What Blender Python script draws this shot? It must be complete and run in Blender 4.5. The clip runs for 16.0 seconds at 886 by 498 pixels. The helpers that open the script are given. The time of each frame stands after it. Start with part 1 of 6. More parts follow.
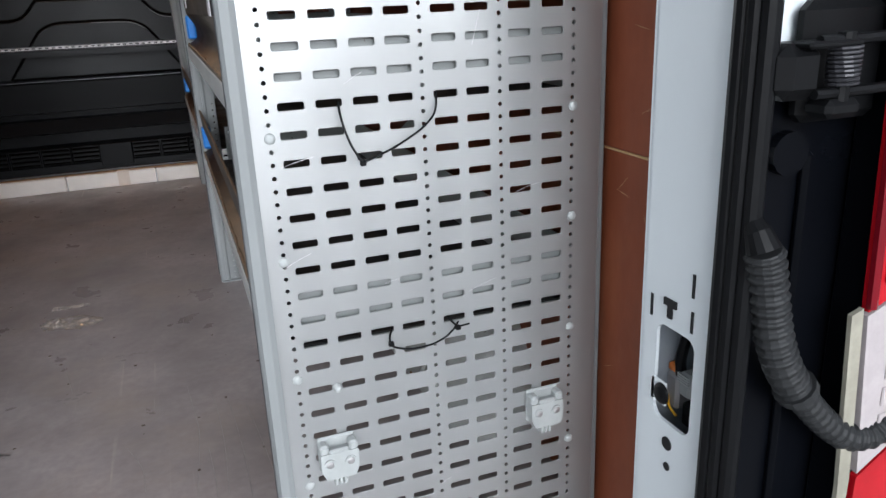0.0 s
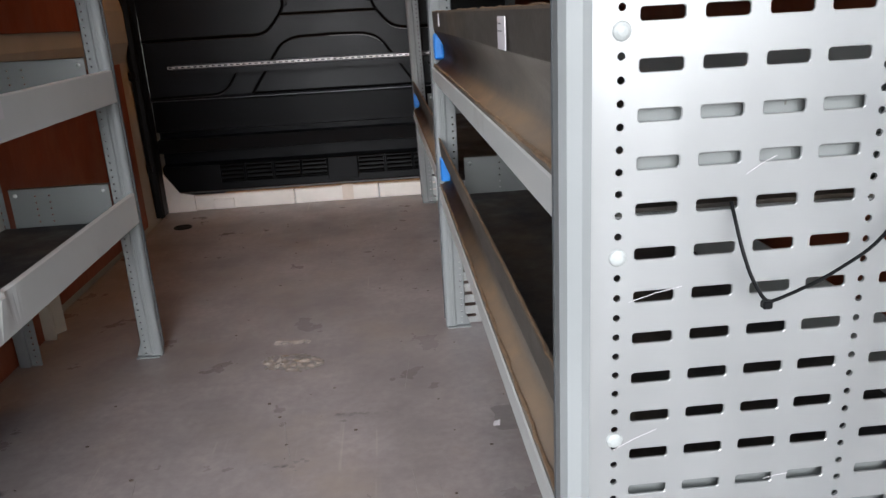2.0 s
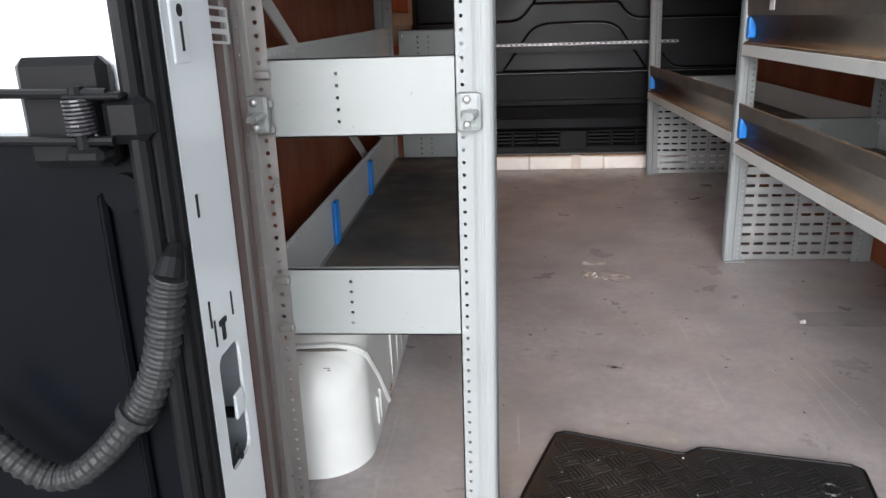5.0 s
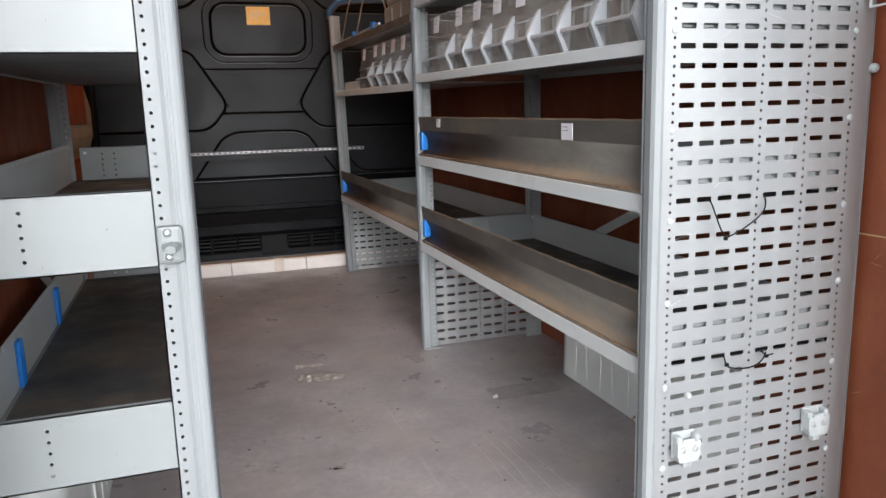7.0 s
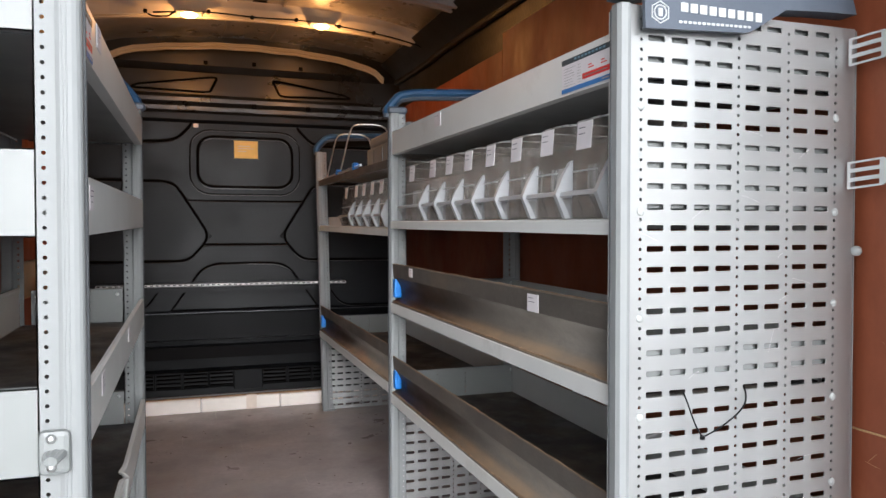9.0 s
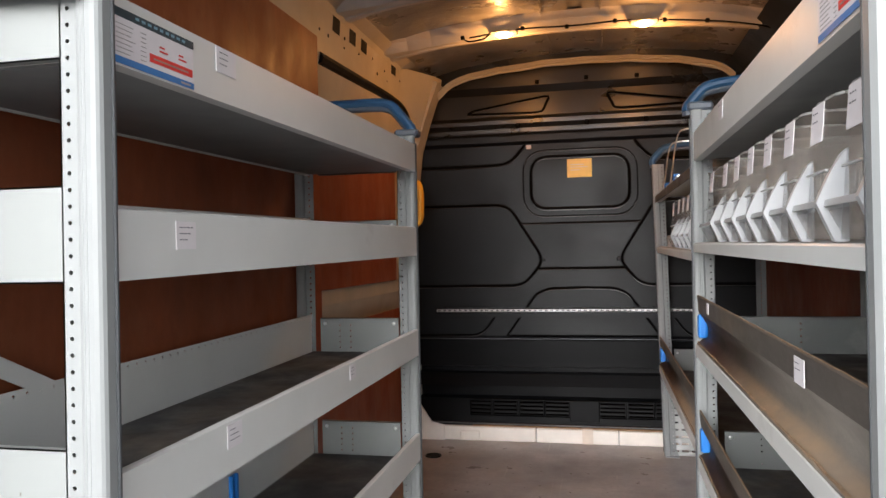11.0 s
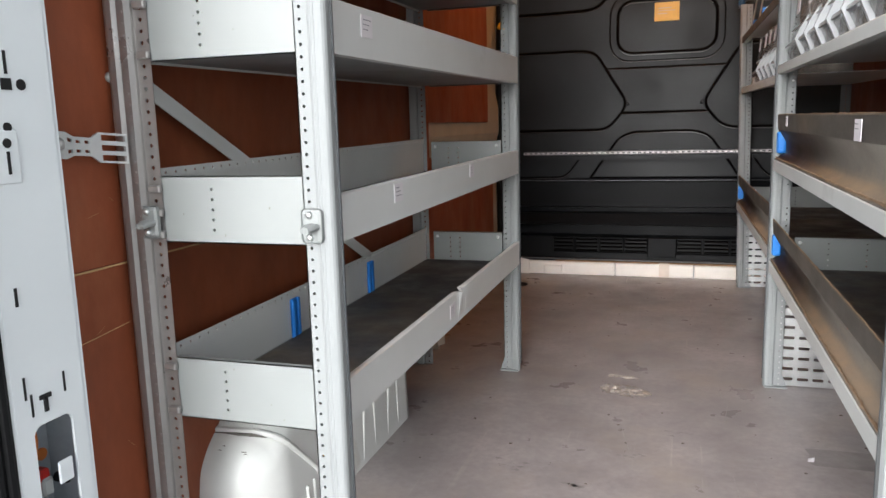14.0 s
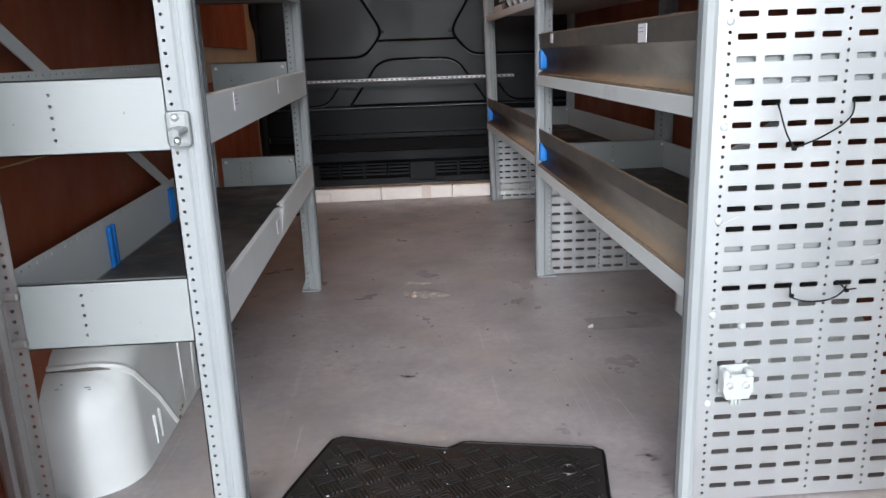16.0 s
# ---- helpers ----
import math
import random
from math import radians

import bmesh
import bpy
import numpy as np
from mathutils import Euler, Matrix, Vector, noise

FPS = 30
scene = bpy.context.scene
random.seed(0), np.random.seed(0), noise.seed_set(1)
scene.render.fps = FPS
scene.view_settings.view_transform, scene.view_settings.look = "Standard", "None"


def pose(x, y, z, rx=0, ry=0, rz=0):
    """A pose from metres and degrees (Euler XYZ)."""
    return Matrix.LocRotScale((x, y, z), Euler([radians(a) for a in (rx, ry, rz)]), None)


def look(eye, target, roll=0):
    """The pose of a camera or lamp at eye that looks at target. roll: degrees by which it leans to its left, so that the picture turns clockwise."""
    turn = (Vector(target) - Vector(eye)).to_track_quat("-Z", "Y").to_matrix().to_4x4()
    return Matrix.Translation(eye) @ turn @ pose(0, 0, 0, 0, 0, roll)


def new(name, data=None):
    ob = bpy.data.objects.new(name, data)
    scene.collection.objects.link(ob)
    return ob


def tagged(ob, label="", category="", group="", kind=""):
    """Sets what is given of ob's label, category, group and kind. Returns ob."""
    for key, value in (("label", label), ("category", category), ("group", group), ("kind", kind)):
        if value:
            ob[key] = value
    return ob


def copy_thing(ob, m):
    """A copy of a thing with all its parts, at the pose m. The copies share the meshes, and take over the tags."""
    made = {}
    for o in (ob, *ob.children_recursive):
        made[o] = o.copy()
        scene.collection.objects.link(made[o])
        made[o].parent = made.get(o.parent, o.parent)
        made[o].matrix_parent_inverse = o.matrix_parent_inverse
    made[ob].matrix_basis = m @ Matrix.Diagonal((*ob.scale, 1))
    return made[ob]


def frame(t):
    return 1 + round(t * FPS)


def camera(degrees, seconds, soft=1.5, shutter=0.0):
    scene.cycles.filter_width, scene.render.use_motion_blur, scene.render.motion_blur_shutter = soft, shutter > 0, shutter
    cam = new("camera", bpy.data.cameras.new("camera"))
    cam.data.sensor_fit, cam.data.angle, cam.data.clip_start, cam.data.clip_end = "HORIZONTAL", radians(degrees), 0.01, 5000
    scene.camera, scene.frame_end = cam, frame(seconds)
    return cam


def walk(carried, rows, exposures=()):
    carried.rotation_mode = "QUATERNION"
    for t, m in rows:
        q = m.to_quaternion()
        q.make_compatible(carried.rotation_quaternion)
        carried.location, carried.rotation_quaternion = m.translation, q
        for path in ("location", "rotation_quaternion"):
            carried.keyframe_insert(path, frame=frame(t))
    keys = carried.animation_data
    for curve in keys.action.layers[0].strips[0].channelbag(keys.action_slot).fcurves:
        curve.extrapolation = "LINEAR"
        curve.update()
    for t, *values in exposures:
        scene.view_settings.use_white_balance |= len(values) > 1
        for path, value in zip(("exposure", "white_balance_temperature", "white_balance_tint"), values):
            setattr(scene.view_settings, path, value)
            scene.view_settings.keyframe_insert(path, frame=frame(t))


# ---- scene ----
cam = camera(62.0, 16.0)
PATH = [
    (0, (0.272, -0.836, 0.781), (0.909, 0.950, 0.146), -2.50),
    (0.5, (0.275, -0.780, 0.766), (0.773, 1.044, 0.114), -3.70),
    (1, (0.220, -0.675, 0.784), (0.598, 1.181, 0.142), -4.50),
    (1.5, (0.207, -0.557, 0.801), (0.449, 1.329, 0.182), -4.30),
    (2, (0.216, -0.480, 0.812), (0.346, 1.424, 0.211), -3.20),
    (2.5, (0.198, -0.577, 0.815), (0.203, 1.333, 0.220), -1.70),
    (3, (0.128, -0.819, 0.792), (-0.008, 1.084, 0.192), -0.50),
    (3.5, (-0.019, -0.917, 0.792), (-0.292, 0.969, 0.186), -0.20),
    (3.7, (-0.093, -0.905, 0.784), (-0.415, 0.974, 0.179), -0.40),
    (4.2, (-0.234, -0.967, 0.782), (-0.600, 0.904, 0.176), -0.50),
    (4.7, (-0.343, -0.996, 0.786), (-0.608, 0.894, 0.187), -1.30),
    (5.2, (-0.409, -1.011, 0.795), (-0.488, 0.901, 0.212), -2.10),
    (5.8, (-0.418, -1.021, 0.809), (-0.242, 0.898, 0.273), -2.70),
    (6, (-0.404, -1.018, 0.809), (-0.140, 0.896, 0.292), -2.50),
    (6.5, (-0.381, -1.045, 0.815), (0.084, 0.846, 0.360), -2.00),
    (7, (-0.398, -1.061, 0.840), (0.229, 0.802, 0.474), -1.60),
    (7.5, (-0.400, -1.050, 0.875), (0.341, 0.788, 0.605), -1.20),
    (8, (-0.390, -1.053, 0.910), (0.383, 0.783, 0.729), -0.70),
    (8.2, (-0.384, -1.055, 0.919), (0.380, 0.787, 0.770), -0.70),
    (8.7, (-0.338, -1.022, 0.930), (0.383, 0.842, 0.858), -0.20),
    (9.2, (-0.234, -0.928, 0.933), (0.342, 0.987, 0.893), -0.10),
    (9.8, (-0.088, -0.801, 0.932), (0.214, 1.176, 0.906), -0.20),
    (10.3, (0.007, -0.729, 0.937), (0.022, 1.271, 0.920), -0.80),
    (10.5, (0.027, -0.700, 0.945), (-0.081, 1.297, 0.937), -0.80),
    (11, (0.108, -0.681, 0.950), (-0.318, 1.273, 0.960), -1.10),
    (11.5, (0.230, -0.721, 0.952), (-0.510, 1.136, 0.967), -1.20),
    (12, (0.281, -0.775, 0.945), (-0.638, 1.001, 0.951), -1.20),
    (12.5, (0.293, -0.883, 0.921), (-0.643, 0.884, 0.864), -1.10),
    (13, (0.274, -1.025, 0.882), (-0.582, 0.777, 0.727), -1.10),
    (13.5, (0.230, -1.036, 0.851), (-0.519, 0.802, 0.601), -1.00),
    (14, (0.083, -0.985, 0.814), (-0.525, 0.892, 0.487), -1.50),
    (14.5, (-0.038, -0.955, 0.796), (-0.443, 0.965, 0.411), -2.20),
    (15, (-0.158, -1.019, 0.779), (-0.363, 0.923, 0.348), -2.80),
    (15.5, (-0.172, -1.070, 0.776), (-0.206, 0.874, 0.304), -2.80),
    (16, (-0.119, -1.097, 0.759), (-0.017, 0.837, 0.258), -2.00),
]
walk(cam, [(t, look(e, g, r)) for t, e, g, r in PATH], [(0, 1.14, 5950, 10), (1.5, 1.38, 6050, 11), (3.5, 1.93, 6250, 11), (6.5, 1.83, 6170, 11), (8.2, 1.80, 6100, 11), (10.5, 1.86, 6400, 11), (11.0, 2.10, 6400, 11), (12.0, 2.30, 6400, 10), (12.8, 2.24, 6400, 10), (14.5, 2.00, 6250, 10), (16, 1.77, 5950, 10)])
SKY, SUN, LAMP = 0.092, 1.06, 1.05


# ---- world and light ----
world = bpy.data.worlds.new("overcast_sky")
scene.world = world
world.use_nodes = True
wn, wl = world.node_tree.nodes, world.node_tree.links
sky = wn.new("ShaderNodeTexSky")
sky.sky_type = "NISHITA"
sky.sun_disc = False
sky.sun_elevation, sky.sun_rotation = radians(20.0), radians(187.1)
sky.air_density, sky.dust_density, sky.ozone_density = 1.0, 1.5, 1.0
wn["Background"].inputs["Strength"].default_value = SKY
grey = wn.new("ShaderNodeHueSaturation")
grey.inputs["Saturation"].default_value = 0.14
wl.new(sky.outputs[0], grey.inputs["Color"])
wl.new(grey.outputs[0], wn["Background"].inputs["Color"])

sun_data = bpy.data.lights.new("sun", "SUN")
sun_data.energy, sun_data.angle, sun_data.color = SUN, radians(44), (1.0, 0.99, 0.97)
sun = new("sun", sun_data)
sun.matrix_world = look((-0.75, -6.0, 2.2), (0, 0, 0))


# ---- materials ----
def mat(name, col, rough=0.5, metal=0.0, var=0.12, scale=6.0, fine=90.0, bump=0.15, col2=None, amount=0.0, spec=0.5,
        trans=0.0, scratch=0.0, stretch=(1, 1, 1), dust=None, dust_amount=0.0, bump_dist=0.002, rvar=0.15, ior=1.45, island=0.0, wave=0.0):
    """A procedural surface: two scales of noise in colour and roughness, patches of a second colour, fine relief."""
    m = bpy.data.materials.new(name)
    m.use_nodes = True
    n, l = m.node_tree.nodes, m.node_tree.links
    b = n["Principled BSDF"]
    co = n.new("ShaderNodeNewGeometry")
    mp = n.new("ShaderNodeMapping")
    mp.inputs["Scale"].default_value = stretch
    l.new(co.outputs["Position"], mp.inputs["Vector"])

    def tex(s, detail=6, r=0.6):
        t = n.new("ShaderNodeTexNoise")
        t.inputs["Scale"].default_value, t.inputs["Detail"].default_value, t.inputs["Roughness"].default_value = s, detail, r
        l.new(mp.outputs[0], t.inputs["Vector"])
        return t.outputs["Fac"]

    def mix(a, bb, fac, mode="MIX"):
        x = n.new("ShaderNodeMix")
        x.data_type, x.blend_type = "RGBA", mode
        for sock, v in ((6, a), (7, bb), (0, fac)):
            if isinstance(v, (tuple, float, int)):
                x.inputs[sock].default_value = v
            else:
                l.new(v, x.inputs[sock])
        return x.outputs[2]

    def ramp(v, lo, hi, a=0.0, z=1.0):
        r = n.new("ShaderNodeMapRange")
        r.inputs[1].default_value, r.inputs[2].default_value, r.inputs[3].default_value, r.inputs[4].default_value = lo, hi, a, z
        l.new(v, r.inputs[0])
        return r.outputs[0]

    big, small = tex(scale), tex(fine, 4)
    lo, hi = tuple(c * (1 - var) for c in col) + (1,), tuple(min(1, c * (1 + var)) for c in col) + (1,)
    c = mix(lo, hi, ramp(big, 0.3, 0.7))
    c = mix(c, mix(c, lo, 0.6), ramp(small, 0.35, 0.75, 0, var * 3))
    if col2 is not None:
        c = mix(c, (*col2, 1), ramp(tex(scale * 0.6, 8, 0.65), 0.62 - 0.3 * amount, 0.80 - 0.2 * amount, 0, 0.9))
    if dust is not None:
        sep = n.new("ShaderNodeSeparateXYZ")
        l.new(co.outputs["Normal"], sep.inputs[0])
        up = ramp(sep.outputs[2], 0.15, 0.75, 0, dust_amount)
        mul = n.new("ShaderNodeMath")
        mul.operation = "MULTIPLY"
        l.new(up, mul.inputs[0])
        l.new(ramp(tex(scale * 2.5, 6), 0.25, 0.6, 0.35, 1), mul.inputs[1])
        c = mix(c, (*dust, 1), mul.outputs[0])
    if scratch:
        for turn, off in ((0.10, 0.0), (-0.22, 3.7)):
            mq = n.new("ShaderNodeMapping")
            mq.inputs["Rotation"].default_value = (0, 0, turn)
            mq.inputs["Location"].default_value = (off, off, 0)
            mq.inputs["Scale"].default_value = (60, 0.9, 1)
            l.new(co.outputs["Position"], mq.inputs["Vector"])
            ts = n.new("ShaderNodeTexNoise")
            ts.inputs["Scale"].default_value, ts.inputs["Detail"].default_value = 1.0, 3
            l.new(mq.outputs[0], ts.inputs["Vector"])
            mm = n.new("ShaderNodeMath")
            mm.operation = "MULTIPLY"
            l.new(ramp(ts.outputs["Fac"], 0.66, 0.72, 0, scratch), mm.inputs[0])
            l.new(ramp(tex(1.6), 0.5, 0.62, 0, 1), mm.inputs[1])
            c = mix(c, (0.52, 0.47, 0.42, 1), mm.outputs[0])
    if island:
        rnd = n.new("ShaderNodeObjectInfo")
        c = mix(c, mix(c, (0, 0, 0, 1), 0.5), ramp(rnd.outputs["Random"], 0, 1, 0, island))
    l.new(c, b.inputs["Base Color"])
    l.new(ramp(tex(scale * 1.7), 0.3, 0.7, max(0.03, rough - rvar * rough), min(1, rough + rvar * rough)), b.inputs["Roughness"])
    b.inputs["Metallic"].default_value = metal
    b.inputs["Specular IOR Level"].default_value = spec
    b.inputs["IOR"].default_value = ior
    if trans:
        b.inputs["Transmission Weight"].default_value = trans
    normal = b.inputs["Normal"]
    if bump:
        bp = n.new("ShaderNodeBump")
        bp.inputs["Strength"].default_value, bp.inputs["Distance"].default_value = bump, bump_dist
        l.new(small, bp.inputs["Height"])
        l.new(bp.outputs[0], normal)
        normal = bp.inputs["Normal"]
    if wave:
        # slow waviness of thin sheet
        wv = n.new("ShaderNodeBump")
        wv.inputs["Strength"].default_value, wv.inputs["Distance"].default_value = 1.0, wave
        l.new(tex(3.5, 1, 0.4), wv.inputs["Height"])
        l.new(wv.outputs[0], normal)
    return m


def glow(name, col, strength):
    m = bpy.data.materials.new(name)
    m.use_nodes = True
    b = m.node_tree.nodes["Principled BSDF"]
    b.inputs["Base Color"].default_value = (*col, 1)
    b.inputs["Emission Color"].default_value = (*col, 1)
    b.inputs["Emission Strength"].default_value = strength
    return m


M_ALU = mat("brushed_aluminium", (0.40, 0.41, 0.41), 0.36, 0.68, 0.05, 5, 170, 0.0, stretch=(1.3, 1, 0.7), rvar=0.22, bump_dist=0.0006, wave=0.012)
M_COLUMN = mat("pale_anodised_column", (0.33, 0.32, 0.31), 0.36, 0.65, 0.10, 9, 60, 0.12, col2=(0.40, 0.37, 0.34), amount=0.1, rvar=0.3)
M_ALUDULL = mat("dull_anodised_aluminium", (0.42, 0.41, 0.41), 0.5, 0.8, 0.10, 5, 80, 0.12, rvar=0.3)
# rack grey in lit and shaded copies: side rails lightened, rear-facing parts darkened
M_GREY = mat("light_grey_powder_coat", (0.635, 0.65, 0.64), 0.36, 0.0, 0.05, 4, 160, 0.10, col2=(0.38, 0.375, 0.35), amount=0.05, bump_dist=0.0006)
M_GREYDARK = mat("pale_grey_powder_coat", (0.222, 0.236, 0.234), 0.42, 0.0, 0.04, 4, 160, 0.08, col2=(0.44, 0.44, 0.42), amount=0.03, bump_dist=0.0006)
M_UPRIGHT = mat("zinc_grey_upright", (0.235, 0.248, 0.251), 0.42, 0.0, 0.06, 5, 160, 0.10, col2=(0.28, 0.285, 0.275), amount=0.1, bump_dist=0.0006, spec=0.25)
M_FLAP = mat("dusty_grey_flap", (0.108, 0.097, 0.085), 0.55, 0.1, 0.25, 9, 150, 0.25, col2=(0.16, 0.125, 0.09), amount=0.35, dust=(0.205, 0.140, 0.088), dust_amount=0.95, stretch=(1, 0.5, 1))
M_DUST = mat("caked_brown_dust", (0.25, 0.165, 0.10), 0.9, 0, 0.35, 30, 200, 0.5)
M_EDGE = mat("dark_rubber_edge", (0.06, 0.065, 0.07), 0.55, 0, 0.1, 8, 90, 0.1)
M_TRAYMAT = mat("dark_ribbed_rubber_mat", (0.050, 0.050, 0.052), 0.6, 0, 0.35, 6, 140, 0.3, col2=(0.135, 0.105, 0.076), amount=0.60, rvar=0.35)
M_BLUE = mat("blue_plastic", (0.02, 0.19, 0.60), 0.42, 0, 0.10, 8, 120, 0.05)
M_BLUEHANDLE = mat("worn_blue_handle_plastic", (0.013, 0.064, 0.145), 0.5, 0, 0.15, 8, 120, 0.1)
M_CAP = mat("dark_slate_plastic", (0.07, 0.085, 0.11), 0.45, 0, 0.12, 10, 140, 0.1)
M_PLY = mat("brown_phenolic_plywood", (0.265, 0.074, 0.034), 0.48, 0, 0.26, 4.5, 30, 0.2, col2=(0.33, 0.12, 0.058), amount=0.25, stretch=(1, 1.2, 0.6), spec=0.33, rvar=0.3)
M_PLYEDGE = mat("raw_plywood_edge", (0.55, 0.36, 0.18), 0.7, 0, 0.2, 10, 60, 0.3)
M_FLOOR = mat("grey_phenolic_floor", (0.350, 0.312, 0.308), 0.38, 0, 0.30, 3.4, 50, 0.14, col2=(0.372, 0.312, 0.264), amount=0.42, bump_dist=0.0008, rvar=0.4, scratch=0.9)
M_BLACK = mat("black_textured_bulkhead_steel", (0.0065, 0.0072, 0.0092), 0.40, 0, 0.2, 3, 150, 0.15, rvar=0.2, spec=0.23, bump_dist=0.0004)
# copy of the bulkhead black, lighter and glossier to carry the lamp glow
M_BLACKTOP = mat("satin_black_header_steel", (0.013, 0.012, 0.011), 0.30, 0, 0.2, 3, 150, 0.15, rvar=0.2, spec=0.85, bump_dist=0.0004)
# bead blackened to read as a shaded groove, its lower highlight painted lighter
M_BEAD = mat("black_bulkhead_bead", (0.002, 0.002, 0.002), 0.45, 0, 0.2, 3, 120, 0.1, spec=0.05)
M_BEADGLINT = mat("worn_bead_edge", (0.040, 0.034, 0.029), 0.34, 0, 0.3, 3, 120, 0.1, spec=0.7)
M_BODY = mat("white_body_paint", (0.70, 0.75, 0.775), 0.22, 0, 0.03, 3, 200, 0.03, col2=(0.42, 0.42, 0.41), amount=-0.08, bump_dist=0.0004)
M_CREAM = mat("overspray_white_inner_body", (0.50, 0.45, 0.36), 0.45, 0, 0.12, 5, 80, 0.1, col2=(0.45, 0.38, 0.28), amount=0.1)
M_ROOF = mat("grey_roof_insulation_skin", (0.33, 0.325, 0.33), 0.32, 0.45, 0.25, 3.5, 28, 0.5, rvar=0.35, bump_dist=0.009, wave=0.05)
M_BOW = mat("grey_white_roof_bow_paint", (0.56, 0.54, 0.51), 0.36, 0, 0.10, 6, 80, 0.1, col2=(0.44, 0.40, 0.34), amount=0.1)
M_ARCH = mat("white_painted_wheel_arch", (0.72, 0.74, 0.72), 0.13, 0, 0.06, 6, 60, 0.04, col2=(0.45, 0.40, 0.32), amount=0.06, spec=0.28)
M_SILL = mat("flaking_white_sill_board", (0.82, 0.77, 0.72), 0.65, 0, 0.08, 7, 60, 0.25, col2=(0.50, 0.38, 0.29), amount=0.02)
M_RUBBER = mat("black_rubber", (0.006, 0.0063, 0.007), 0.42, 0, 0.2, 8, 120, 0.15, spec=0.15)
M_HOSE = mat("dusty_black_hose_plastic", (0.020, 0.021, 0.022), 0.5, 0, 0.25, 12, 120, 0.1, spec=0.3)
M_MATRUB = mat("black_rubber_car_mat", (0.019, 0.018, 0.018), 0.38, 0, 0.2, 8, 150, 0.1, col2=(0.05, 0.042, 0.036), amount=0.2, spec=0.35)
M_JAMB = mat("black_painted_jamb", (0.0025, 0.003, 0.0045), 0.32, 0, 0.25, 5, 60, 0.1, spec=0.10)
M_ZINC = mat("zinc_plated_steel", (0.62, 0.64, 0.64), 0.38, 0.9, 0.12, 12, 120, 0.1)
M_STRAP = mat("pale_zinc_strap", (0.60, 0.62, 0.62), 0.42, 0.35, 0.10, 12, 120, 0.1)
M_WHITEPL = mat("white_plastic", (0.44, 0.46, 0.46), 0.35, 0, 0.05, 12, 120, 0.05)
M_BINWHITE = mat("white_bin_plastic", (0.37, 0.385, 0.40), 0.38, 0, 0.06, 18, 120, 0.05)
M_CLAMP = mat("milky_white_plastic", (0.36, 0.38, 0.375), 0.35, 0, 0.12, 30, 90, 0.1, col2=(0.40, 0.41, 0.40), amount=0.2)
M_PAPER = mat("white_paper", (0.70, 0.675, 0.70), 0.75, 0, 0.05, 20, 150, 0.05)
M_INK = mat("dark_pen_ink", (0.10, 0.10, 0.13), 0.7, 0, 0.1, 20, 150, 0)
M_REDINK = mat("red_print", (0.68, 0.05, 0.05), 0.5, 0, 0.05, 20, 150, 0)
M_BLUEINK = mat("blue_print", (0.04, 0.18, 0.45), 0.5, 0, 0.05, 20, 150, 0)
M_DARKINK = mat("slate_print", (0.03, 0.055, 0.07), 0.5, 0, 0.05, 20, 150, 0)
M_BLUEBAR = mat("pale_blue_print", (0.16, 0.32, 0.42), 0.5, 0, 0.05, 20, 150, 0)
M_AMBER = mat("yellowed_notice_card", (0.84, 0.57, 0.18), 0.6, 0, 0.08, 20, 150, 0)
M_YELLOW = mat("yellow_grab_handle_plastic", (0.80, 0.42, 0.02), 0.45, 0, 0.08, 10, 120, 0.05)
def thin_clear(name, tint, cover, rough):
    """Thin clear plastic: mostly passes light straight on, with gloss on top."""
    m = bpy.data.materials.new(name)
    m.use_nodes = True
    n, l = m.node_tree.nodes, m.node_tree.links
    b = n["Principled BSDF"]
    b.inputs["Base Color"].default_value = (*tint, 1)
    b.inputs["Roughness"].default_value = rough
    t = n.new("ShaderNodeBsdfTransparent")
    t.inputs["Color"].default_value = (0.90, 0.91, 0.92, 1)
    no = n.new("ShaderNodeTexNoise")
    no.inputs["Scale"].default_value = 16
    ps = n.new("ShaderNodeNewGeometry")
    mp = n.new("ShaderNodeMapping")
    mp.inputs["Scale"].default_value = (2.5, 2.5, 0.5)
    l.new(ps.outputs["Position"], mp.inputs["Vector"])
    l.new(mp.outputs[0], no.inputs["Vector"])
    r = n.new("ShaderNodeMapRange")
    r.inputs[1].default_value, r.inputs[2].default_value, r.inputs[3].default_value, r.inputs[4].default_value = 0.35, 0.7, cover * 0.45, cover * 1.9
    l.new(no.outputs["Fac"], r.inputs[0])
    x = n.new("ShaderNodeMixShader")
    l.new(r.outputs[0], x.inputs[0])
    l.new(t.outputs[0], x.inputs[1])
    l.new(b.outputs[0], x.inputs[2])
    l.new(x.outputs[0], n["Material Output"].inputs["Surface"])
    return m


M_CLEAR = thin_clear("clear_bin_plastic", (0.50, 0.43, 0.37), 0.15, 0.07)
M_RIM = thin_clear("thick_clear_plastic_edge", (0.62, 0.62, 0.60), 0.5, 0.12)
M_TAPE = mat("cream_masking_tape", (0.70, 0.61, 0.53), 0.7, 0, 0.08, 20, 120, 0.1)
M_DIRT = mat("dry_dirt_crumb", (0.12, 0.09, 0.07), 0.9, 0, 0.3, 40, 200, 0.4)
M_HOLE = mat("unlit_cavity", (0.012, 0.012, 0.013), 0.9, 0, 0.1, 9, 90, 0)
M_RED = mat("red_lamp_lens", (0.40, 0.006, 0.012), 0.12, 0, 0.15, 25, 160, 0.1, spec=0.6)
M_REDRIM = mat("dark_red_lens_rim", (0.16, 0.004, 0.010), 0.2, 0, 0.15, 25, 160, 0.1)
M_BEZEL = mat("dusty_beige_bezel", (0.30, 0.285, 0.23), 0.55, 0, 0.25, 14, 120, 0.15)
